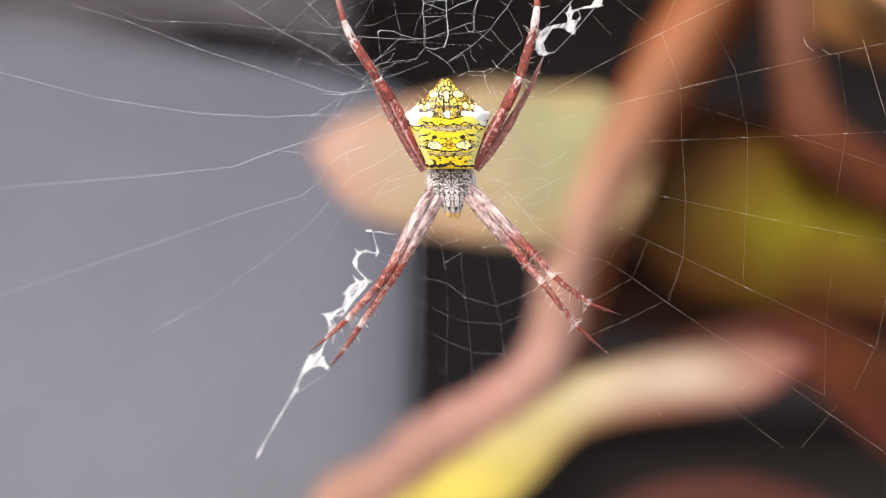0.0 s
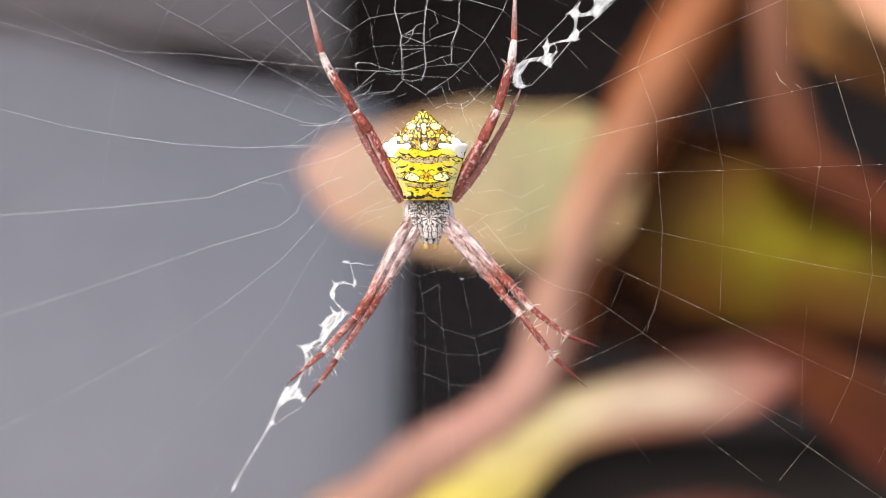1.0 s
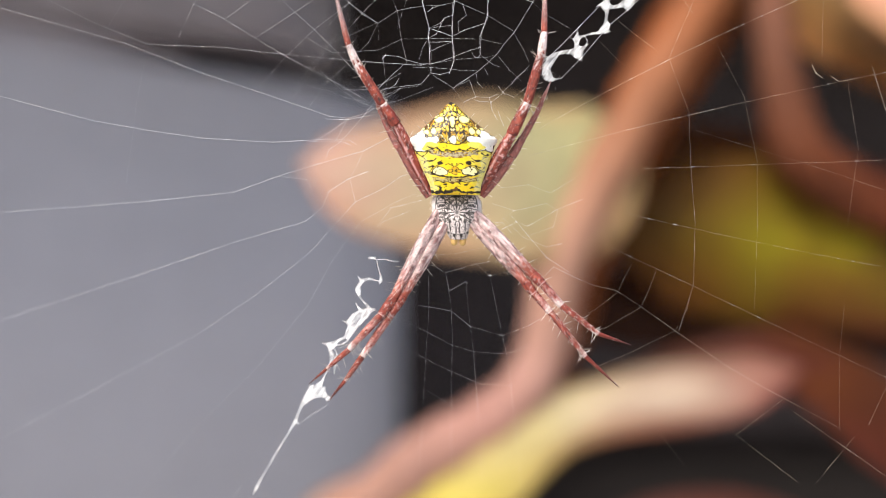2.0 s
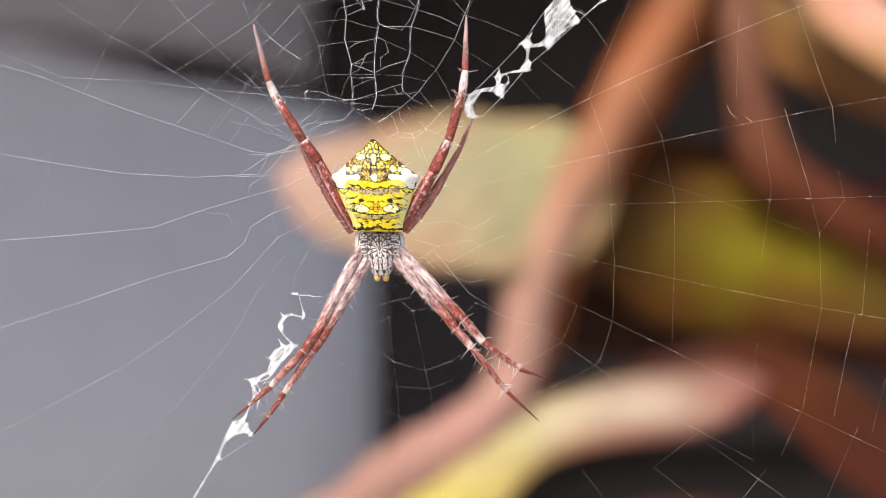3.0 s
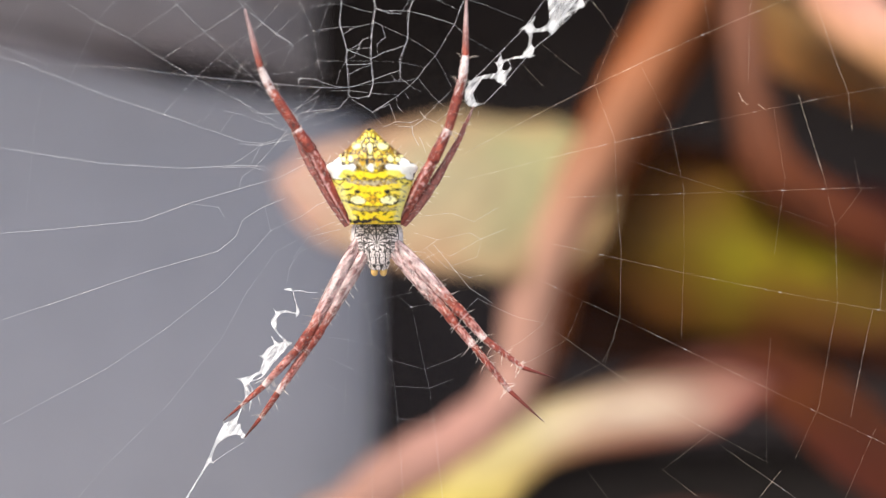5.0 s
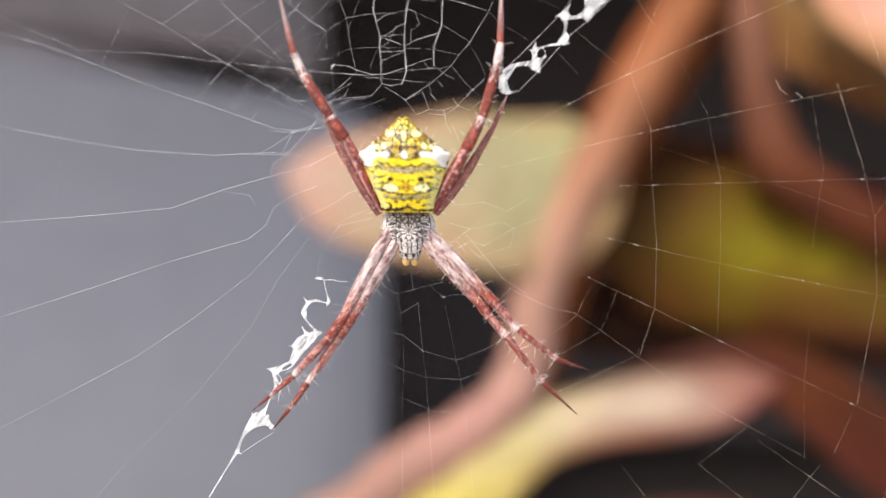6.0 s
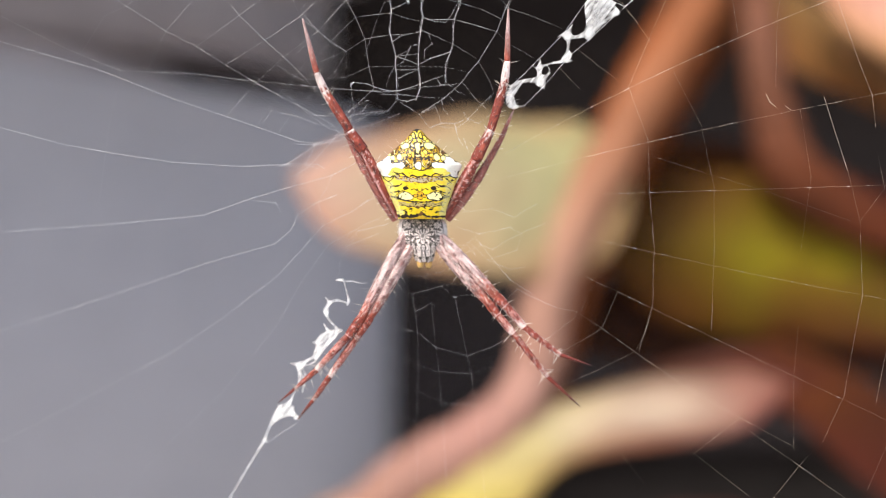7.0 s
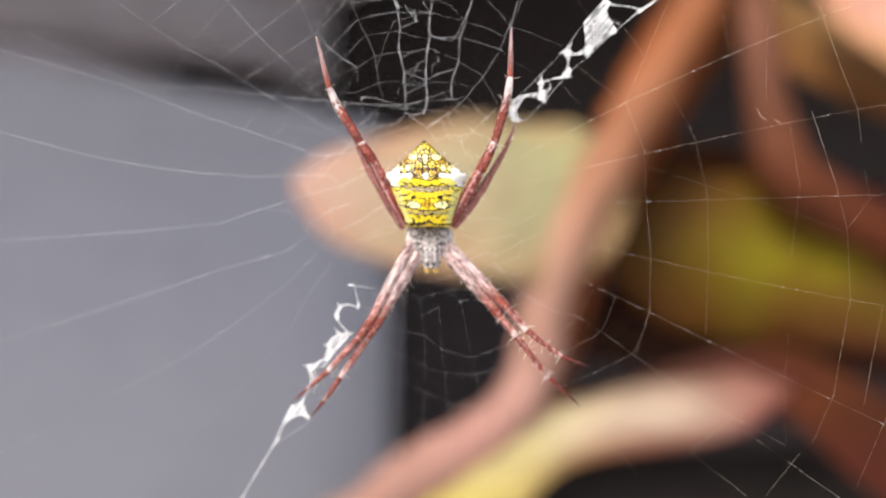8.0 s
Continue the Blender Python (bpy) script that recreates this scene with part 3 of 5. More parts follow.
cross_thread((-11.1, 17.2), (-9.8, 17.2), (-8.4, 17.3), thick=1.1)
cross_thread((-11.0, 16.1), (-9.8, 16.7), (-8.4, 17.2), thick=0.8)
cross_thread((-16.8, 16.3), (-14.2, 17.5), (-11.1, 17.6), (-8.4, 17.6), (-5.2, 17.5), (-2.5, 16.9), thick=0.4)
cross_thread((-11.1, 17.7), (-11.8, 16.5), (-12.2, 15.2), thick=0.5)
cross_thread((-16.3, 15.1), (-16.3, 15.6), (-16.0, 15.7), (-14.5, 15.6), (-13.6, 15.2), (-12.0, 14.8), (-10.7, 14.8), thick=1.2)
cross_thread((-16.3, 15.4), (-16.0, 15.7), thick=2)
cross_thread((-10.7, 14.8), (-9.3, 15.2), (-8.2, 15.6), (-6.3, 16.3), (-5.2, 16.6), thick=1)
cross_thread((-10.9, 14.8), (-7.6, 15.3), (-4.4, 15.5), (-3.3, 15.8), thick=0.6)
cross_thread((-10.9, 13.8), (-9.8, 13.6), (-8.7, 13.9), thick=1.3)
cross_thread((-12.9, 14.4), (-10.7, 14.4), (-7.6, 14.1), (-5.5, 14.0), thick=0.6)
cross_thread((-10.9, 13.7), (-11.4, 13.2), (-12.0, 12.5), (-13.9, 12.3), (-16.1, 12.0), (-17.4, 10.9), (-18.3, 10.1), thick=1.1)
cross_thread((-13.6, 15.0), (-15.1, 13.7), (-16.1, 12.8), (-17.4, 11.5), thick=1)
cross_thread((-14.5, 13.2), (-14.9, 12.5), (-15.7, 12.0), thick=1.1)
cross_thread((-24.7, 17.5), (-23.3, 16.6), (-21.9, 15.9), (-20.6, 16.0), (-18.9, 16.1), (-16.8, 16.3), thick=0.6)
cross_thread((-16.3, 15.4), (-16.1, 13.1), (-15.9, 12.1), thick=0.6)
cross_thread((-7.8, 25.7), (-3.5, 24.6), (-0.9, 23.8), (1.4, 22.7), thick=0.55)
cross_thread((-2.0, 28.4), (-0.0, 26.1), (1.9, 24.1), thick=0.65)
cross_thread((-7.8, 23.1), (-7.2, 22.8), (-6.2, 22.8), (-4.2, 22.8), (-1.9, 22.2), (0.7, 21.4), thick=0.9)
cross_thread((-7.8, 23.1), (-6.5, 22.6), (-5.3, 22.5), thick=1)
cross_thread((-7.2, 21.3), (-4.4, 20.1), (-1.4, 18.3), thick=0.5)
cross_thread((-3.3, 15.8), (-1.9, 14.1), (-0.5, 12.8), thick=0.6)
cross_thread((-5.2, 15.8), (-3.8, 14.7), (-3.0, 14.4), thick=0.7)
cross_thread((-1.4, 18.1), (-0.3, 16.3), (0.4, 14.8), thick=0.5)
cross_thread((0.7, 21.4), (1.9, 20.2), (5.0, 18.4), thick=0.4)
cross_thread((1.4, 24.1), (4.3, 23.2), (8.1, 21.6), thick=0.4)
cross_thread((-5.7, 13.9), (-5.5, 12.7), (-4.9, 12.1), thick=0.8)
cross_thread((-4.7, 14.2), (-4.3, 13.6), thick=0.9)
cross_thread((-5.8, 10.8), (-5.3, 10.6), (-3.9, 10.5), (-2.5, 11.5), (-2.3, 11.3), thick=0.9)
cross_thread((-3.9, 10.5), (-3.9, 10.1), thick=0.7)
cross_thread((-3.1, 9.4), (-2.4, 7.7), thick=0.9)
cross_thread((-1.7, 12.7), (-0.9, 13.3), (0.2, 14.1), thick=0.6)
cross_thread((-8.1, 12.3), (-7.3, 12.7), (-6.6, 13.2), thick=0.7)
cross_thread((8.8, 28.8), (9.7, 26.8), (11.0, 25.0), thick=0.5)
cross_thread((16.1, 29.0), (15.5, 27.9), (14.8, 26.2), thick=0.5)
cross_thread((13.7, 24.5), (14.7, 24.0), (15.3, 23.1), (16.1, 22.2), (18.0, 19.5), thick=0.5)
cross_thread((9.8, 19.4), (12.1, 17.5), (14.2, 15.9), thick=0.4)
cross_thread((8.0, 17.2), (10.3, 14.8), thick=0.35)
cross_thread((-22.1, 15.3), (-19.4, 15.0), (-15.1, 14.8), (-11.4, 14.7), thick=0.7, name=spoke)
# short loose ends by the head and on the right of the hub
cross_thread((-2.7, 11.5), (-1.5, 12.6), (0.4, 14.5), thick=0.7)
cross_thread((-4.1, -3.3), (-2.5, -3.4), (-1.5, -4.6), thick=0.7)
cross_thread((-4.0, -4.9), (-0.9, -3.3), (0.4, -3.8), (3.7, -1.9), (6.6, -0.7), thick=0.6)
cross_thread((-1.5, -2.6), (2.5, -7.4), (5.0, -9.0), thick=0.7)
cross_thread((2.1, -9.7), (3.3, -8.5), (5.6, -9.6), (7.8, -10.5), thick=0.49)
cross_thread((-11.2, -8.1), (-9.1, -9.2), (-7.3, -8.7), (-5.6, -8.2), (-4.0, -7.9), thick=0.37)
cross_thread((-9.1, -9.2), (-8.7, -11.3), thick=0.37)
cross_thread((-8.7, -11.3), (-7.6, -10.7), (-6.8, -10.2), (-6.4, -10.6), thick=0.55)
cross_thread((-5.6, -8.2), (-4.0, -9.5), (-1.4, -9.0), (1.3, -8.6), thick=0.31)
cross_thread((-7.3, -8.7), (-7.6, -6.8), thick=0.31)
cross_thread((-10.6, -7.2), (-8.0, -7.0), (-4.7, -6.3), thick=0.25)
cross_thread((-4.2, -9.5), (-3.8, -9.5), thick=2.4)
cross_thread((-13.1, -12.8), (-11.0, -13.1), (-8.4, -13.6), (-6.2, -15.3), (-2.5, -16.3), (0.6, -15.1), (2.2, -14.1), thick=0.42)
cross_thread((-6.4, -15.2), (-6.1, -15.4), thick=2)
cross_thread((-13.4, -14.9), (-11.5, -15.8), (-8.2, -17.4), (-5.8, -18.1), (-2.0, -18.3), (0.6, -17.3), thick=0.37)
cross_thread((-13.7, -17.7), (-11.7, -18.7), (-8.5, -20.2), (-4.9, -21.6), (-1.3, -21.7), thick=0.31)
cross_thread((-11.0, -22.4), (-8.1, -23.9), thick=0.21)
cross_thread((-11.1, -8.4), (-11.0, -13.1), (-11.2, -17.4), (-11.3, -21.1), (-11.5, -27.2), (-11.6, -32.9), thick=0.25, name=spoke)
cross_thread((-8.7, -11.3), (-8.4, -13.6), (-8.2, -17.4), (-8.3, -20.5), (-8.1, -27.2), (-7.9, -32.9), thick=0.27, name=spoke)
cross_thread((-6.8, -10.2), (-6.2, -15.3), (-5.8, -18.1), (-5.5, -21.1), (-4.4, -32.9), thick=0.27, name=spoke)
cross_thread((-4.0, -9.5), (-2.5, -16.3), (-2.0, -18.3), (-1.5, -21.7), (-0.1, -32.8), thick=0.27, name=spoke)
cross_thread((-22.9, 8.5), (-20.5, 8.4), (-18.7, 8.8), (-16.8, 9.1), thick=1.3)
cross_thread((-20.7, 8.5), (-20.3, 8.4), thick=2.2)
cross_thread((-20.5, 8.4), (-21.2, 7.1), (-21.8, 6.0), thick=0.9)
cross_thread((-20.5, 8.4), (-22.6, 6.9), (-24.3, 5.9), thick=0.8)
cross_thread((-24.8, 5.9), (-21.6, 6.0), (-20.7, 5.8), (-20.0, 5.5), thick=0.8)
cross_thread((-21.2, 11.9), (-19.6, 11.8), (-18.0, 11.9), (-16.3, 12.6), (-14.2, 13.8), thick=0.9)
cross_thread((-20.9, 11.7), (-19.0, 10.4), (-17.1, 9.8), thick=0.6)
cross_thread((-23.4, 13.9), (-21.2, 11.9), thick=0.6)
cross_thread((-16.3, 10.2), (-13.9, 10.9), (-10.6, 12.2), thick=0.6)
cross_thread((-18.7, 8.8), (-17.1, 10.8), (-14.5, 12.0), (-12.4, 12.3), thick=0.8)
cross_thread((2.9, 0.0), (5.6, 1.6), thick=0.6)
cross_thread((-7.8, 27.5), (-5.3, 26.4), (-3.5, 24.7), thick=0.6)
cross_thread((-24.5, 12.1), (-22.5, 11.7), (-20.5, 10.9), (-18.1, 10.5), thick=0.6)
cross_thread((-18.3, 9.5), (-16.9, 10.5), (-14.6, 11.8), thick=0.8)
cross_thread((-7.1, 10.5), (-5.7, 11.1), (-4.1, 11.0), (-3.1, 11.4), thick=1)
cross_thread((-4.1, 11.0), (-3.8, 9.6), (-3.2, 8.5), thick=1)
cross_thread((-6.4, 13.0), (-5.7, 11.1), thick=0.8)
cross_thread((-3.1, 12.3), (-2.6, 11.6), (-1.3, 11.0), thick=0.8)
cross_thread((-1.3, 11.0), (-0.3, 11.8), (0.6, 12.5), thick=0.6)
cross_thread((-8.3, 12.1), (-7.1, 10.5), thick=0.5)
cross_thread((-10.6, 13.5), (-9.2, 12.7), (-8.3, 12.1), (-6.4, 13.0), thick=0.8)
# the upper corner
cross_thread((-51.8, 30.5), (-43.5, 25.6), (-40.0, 23.1), (-36.3, 20.7), (-33.3, 19.2), (-30.3, 17.3), (-27.1, 15.4), (-21.9, 12.7), (-18.2, 10.6), thick=0.85, name=spoke)
cross_thread((-34.6, 30.2), (-31.4, 26.3), (-28.5, 22.8), (-25.9, 20.2), (-23.9, 18.4), (-22.3, 16.8), (-18.2, 12.5), thick=0.85, name=spoke)
cross_thread((-25.1, 31.5), (-23.3, 26.7), (-21.9, 22.9), (-19.9, 21.3), (-16.8, 19.2), thick=0.8, name=spoke)
cross_thread((-39.2, 14.8), (-36.3, 20.7), (-31.4, 26.3), (-29.2, 30.1), thick=0.75)
cross_thread((-40.0, 23.1), (-36.3, 26.3), (-33.1, 29.8), thick=0.75)
cross_thread((-33.3, 19.2), (-28.5, 22.8), (-23.3, 26.7), (-19.3, 30.7), thick=0.8)
cross_thread((-30.3, 17.3), (-25.9, 20.2), (-21.9, 22.9), (-18.5, 26.1), (-16.4, 29.6), thick=0.8)
cross_thread((-30.4, 11.6), (-27.1, 15.4), (-23.9, 18.4), (-19.9, 21.4), (-16.7, 24.8), thick=0.75)
cross_thread((-26.5, 10.8), (-24.0, 14.2), (-22.3, 16.8), (-16.8, 19.3), thick=0.5)
cross_thread((-43.5, 25.6), (-40.4, 29.2), thick=0.7)
cross_thread((-45.1, 17.2), (-42.2, 21.9), (-40.0, 23.1), thick=0.35)
cross_thread((-16.4, 15.3), (-16.0, 15.8), thick=2.2)
cross_thread((29.8, 13.6), (30.2, 12.7), (30.8, 12.2), thick=1.3)
cross_thread((31.7, 12.3), (32.3, 11.8), thick=1.4)
cross_thread((-9.8, 25.8), (-9.4, 24.6), thick=2.4)
cross_thread((-11.8, 26.8), (-11.6, 26.1), thick=3.0)

cross_thread((-3.7, -1.2), (-1.1, -2.0), (2.5, -1.2), (3.8, -2.0), thick=0.55)
cross_thread((-2.4, -2.9), (-0.1, -5.1), (2.5, -6.2), (4.3, -5.8), thick=0.5)
cross_thread((-1.1, -2.0), (-2.4, -2.9), (-3.8, -3.9), thick=0.5)
cross_thread((-0.1, -5.1), (3.3, -3.9), (3.8, -2.0), thick=0.45)
cross_thread((-3.2, 0.6), (0.4, 1.0), (3.0, 0.0), thick=0.45)

# outer frame and guy lines that carry the web
corners = [polar(72, a) for a in (-88, -34.5, 14, 53, 101, 146, 197, 236)]
for a, b in zip(corners, corners[1:] + corners[:1]):
    v, f = tubes([[(a, 0.05 * MM), ((a + b) / 2 * 0.985, 0.05 * MM), (b, 0.05 * MM)]])
    mesh_part("frame_thread", v, f, SILK, web)
for a in (14, 53, 101, 146, 197, 236, -34.5):
    v, f = tubes([[(polar(72, a), 0.05 * MM), (polar(300, a), 0.05 * MM)]])
    mesh_part("guy_thread", v, f, SILK, web)


# a slightly shaken thread
def wander(a, b, shake, n=14, r=0.035):
    line = []
    for k in range(n + 1):
        p = np.array(a) * (1 - k / n) + np.array(b) * k / n
        s = shake * math.sin(math.pi * k / n) ** 0.5 if 0 < k < n else 0
        line.append((web_point(p[0] + rnd.uniform(-s, s), p[1] + rnd.uniform(-s, s) * 0.5, rnd.uniform(-0.2, 0.2)), r * MM * rnd.uniform(0.7, 1.3)))
    return line


# glue drops strung on the catching threads
lines = []
for i, s in enumerate(RADII):
    for _ in range(12 if -30 < s[0] < 30 else 5):
        r = rnd.uniform(max(s[1], 18), 60)
        lines.append([(spoke_point(i, r), 0.022 * MM), (spoke_point(i, r + rnd.uniform(0.1, 0.35)), 0.026 * MM)])
v, f = tubes(lines)
mesh_part("glue_beading", v, f, SILK, web, "tiny bright glue drops", kind="stuff")


# ---- silk bands ----
def lace(parent_name, runs, step=0.045):
    """A flat web of woven silk: strands that swell and round off where they meet; a run is a row of ((x, z), half width) in mm."""
    spots = np.array([q for run in runs for q, _ in run])
    lo, hi = spots.min(0) - 0.8, spots.max(0) + 0.8
    xs, zs = np.arange(lo[0], hi[0], step), np.arange(lo[1], hi[1], step)
    field = np.zeros((len(xs), len(zs)))
    for run in runs:
        rows = smooth_line([(*p, h) for p, h in run], 14 * len(run))
        here = np.zeros_like(field)
        for x, z, h in rows:
            h = max(h, 0.05)
            i, j = np.searchsorted(xs, (x - 3 * h, x + 3 * h)), np.searchsorted(zs, (z - 3 * h, z + 3 * h))
            near = np.s_[i[0]:i[1], j[0]:j[1]]
            d = ((xs[i[0]:i[1], None] - x) ** 2 + (zs[None, j[0]:j[1]] - z) ** 2) / h ** 2
            here[near] = np.maximum(here[near], np.exp(-0.69 * d))
        field += here
    verts, hues, faces, index = [], [], [], {}
    for i, j in zip(*np.nonzero(field > 0.5)):
        index[i, j] = len(verts)
        x, z, f = xs[i], zs[j], field[i, j]
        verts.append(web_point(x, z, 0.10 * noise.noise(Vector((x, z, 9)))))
        hues.append([min(0.16 + 0.45 * (f - 0.5), 0.7)] * 3)
    for i, j in index:
        q = [index.get(k) for k in ((i, j), (i + 1, j), (i + 1, j + 1), (i, j + 1))]
        if None not in q:
            faces.append(tuple(q))
    return mesh_part(parent_name, verts, faces, WOVEN, web, "lacy white zigzag band of woven silk", np.array(hues))


def silk_sheet(*outline):
    """A thin see-through sheet of silk stretched between strands; outline in mm."""
    c = np.mean(outline, 0)
    ring = smooth_line(list(outline) + [outline[0]], 6 * len(outline))[:-1]
    verts = [web_point(*c, 0.05)] + [web_point(*(c + (p - c) * k), 0.05) for k in (0.35, 0.7, 1.0) for p in ring]
    n = len(ring)
    faces = [(0, 1 + i, 1 + (i + 1) % n) for i in range(n)]
    for k in range(2):
        faces += [(1 + k * n + i, 1 + (k + 1) * n + i, 1 + (k + 1) * n + (i + 1) % n, 1 + k * n + (i + 1) % n) for i in range(n)]
    return mesh_part("stabilimentum", verts, faces, WOVEN, web, "see-through sheet of white silk", np.zeros((len(verts), 3)))


lace("stabilimentum", [
    [((2.4, 13.0), 0.17), ((2.3, 13.8), 0.28), ((2.4, 14.6), 0.33), ((3.2, 15.6), 0.23), ((4.4, 15.9), 0.24), ((5.4, 15.8), 0.35), ((6.1, 15.2), 0.23), ((6.3, 14.9), 0.06)],
    [((2.4, 13.0), 0.23), ((3.1, 12.9), 0.17), ((4.0, 13.0), 0.06)],
    [((2.4, 13.7), 0.23), ((2.7, 13.3), 0.23), ((3.1, 12.9), 0.14)],
    [((2.4, 14.6), 0.23), ((2.1, 14.2), 0.17), ((1.9, 13.5), 0.06)],
    [((3.2, 15.6), 0.17), ((2.7, 15.4), 0.11), ((2.2, 15.2), 0.05)],
    [((5.9, 15.7), 0.39), ((5.7, 16.5), 0.28), ((5.7, 17.5), 0.23), ((5.7, 18.2), 0.11)],
    [((5.9, 15.8), 0.33), ((6.4, 16.3), 0.24), ((6.9, 16.7), 0.11)],
    [((5.8, 17.4), 0.23), ((6.4, 17.6), 0.14), ((7.1, 17.8), 0.14), ((8.0, 17.9), 0.17), ((8.5, 18.2), 0.28), ((9.0, 18.7), 0.28)],
    [((5.7, 17.4), 0.17), ((5.2, 17.3), 0.07), ((4.9, 17.5), 0.06)],
    [((5.3, 17.3), 0.06), ((5.5, 16.8), 0.07), ((5.7, 16.3), 0.11)],
    [((6.5, 17.6), 0.06), ((6.8, 17.1), 0.06), ((6.7, 16.6), 0.08)],
    [((8.5, 18.2), 0.23), ((8.9, 18.0), 0.17), ((9.4, 18.0), 0.05)],
    [((8.8, 18.3), 0.33), ((8.8, 19.1), 0.21), ((8.9, 20.0), 0.21), ((8.7, 20.8), 0.35)],
    [((8.7, 20.8), 0.28), ((8.2, 20.9), 0.14), ((7.7, 20.7), 0.06)],
    [((8.7, 20.8), 0.28), ((9.0, 21.5), 0.17), ((9.3, 22.0), 0.06)],
    [((8.7, 20.8), 0.28), ((9.6, 20.6), 0.21), ((10.5, 20.8), 0.28), ((11.2, 21.0), 0.39)],
    [((11.1, 20.3), 0.23), ((11.2, 21.0), 0.39), ((11.2, 21.8), 0.41), ((11.0, 22.8), 0.33), ((10.7, 23.7), 0.17), ((10.8, 24.4), 0.08)],
    [((11.2, 21.0), 0.33), ((11.7, 21.4), 0.23), ((12.4, 21.9), 0.17), ((13.0, 22.1), 0.06)],
    [((10.8, 24.2), 0.17), ((11.6, 25.2), 0.13), ((12.3, 26.0), 0.14), ((12.9, 26.5), 0.23)],
    [((12.9, 26.5), 0.24), ((13.8, 26.0), 0.17), ((14.9, 25.8), 0.11), ((16.0, 25.6), 0.11), ((16.9, 25.2), 0.19)],
    [((13.1, 26.1), 0.19), ((13.1, 25.2), 0.14), ((13.5, 24.3), 0.14), ((14.1, 23.1), 0.23)],
    [((13.5, 24.2), 0.11), ((14.2, 24.0), 0.06), ((14.8, 23.7), 0.05)],
    [((14.1, 23.0), 0.23), ((13.3, 23.1), 0.19), ((12.4, 23.3), 0.23), ((11.5, 23.3), 0.17)],
    [((14.1, 23.0), 0.23), ((13.2, 22.5), 0.17), ((12.2, 21.9), 0.23)],
    [((14.6, 23.4), 0.06), ((15.7, 24.3), 0.08), ((16.9, 25.2), 0.21), ((18.1, 25.9), 0.16), ((19.5, 26.8), 0.13), ((20.9, 27.6), 0.11), ((22.9, 28.9), 0.11)]])
silk_sheet((1.9, 13.1), (2.0, 14.2), (2.5, 15.1), (3.3, 15.8), (3.7, 15.6), (3.1, 14.8), (2.7, 14.1), (2.7, 13.5), (3.2, 12.8), (2.6, 12.7))
silk_sheet((10.9, 20.6), (10.8, 21.7), (10.9, 22.6), (10.7, 23.8), (11.6, 24.9), (12.3, 25.8), (12.9, 26.6), (13.5, 26.1), (13.1, 25.3), (13.5, 24.3), (14.2, 23.1), (13.2, 22.8), (12.4, 22.1), (11.8, 21.4), (11.4, 20.4))
cross_thread((2.2, 15.1), (3.9, 16.6), (5.6, 18.3), (8.3, 21.0), (10.8, 24.5), (12.9, 26.7), thick=1.3, name="edge_thread")
cross_thread((4.0, 13.0), (6.1, 15.1), (9.1, 18.6), (11.1, 20.2), (14.1, 22.9), (16.9, 25.2), thick=1.3, name="edge_thread")
# fine fibres that fan across the broad end of the band, and fluff at its foot
lines = []
for _ in range(90):
    a = np.array((11.6, 24.8)) + np.array((1.9, -0.9)) * rnd.random() + np.array((rnd.gauss(0, 0.35), rnd.gauss(0, 0.35)))
    b = np.array((11.4, 21.1)) + np.array((0.8, 0.6)) * rnd.random() + np.array((rnd.gauss(0, 0.25), rnd.gauss(0, 0.25)))
    m = (a + b) / 2 + np.array((rnd.uniform(-0.3, 0.3), rnd.uniform(-0.3, 0.3)))
    lines.append([(web_point(*p, rnd.uniform(-0.1, 0.1)), 0.011 * MM) for p in smooth_line([a, m, b], 9)])
for _ in range(24):
    a = np.array((2.5, 13.9)) + np.array((rnd.gauss(0, 0.45), rnd.gauss(0, 0.8)))
    turn, size = rnd.uniform(0, 6.28), rnd.uniform(0.3, 0.8)
    lines.append([(web_point(*a), 0.010 * MM), (web_point(*(a + np.array((math.cos(turn), math.sin(turn))) * size)), 0.008 * MM)])
v, f = tubes(lines, 3)
mesh_part("fibre_fluff", v, f, SILK, web, "wispy loose silk fibres", kind="stuff")
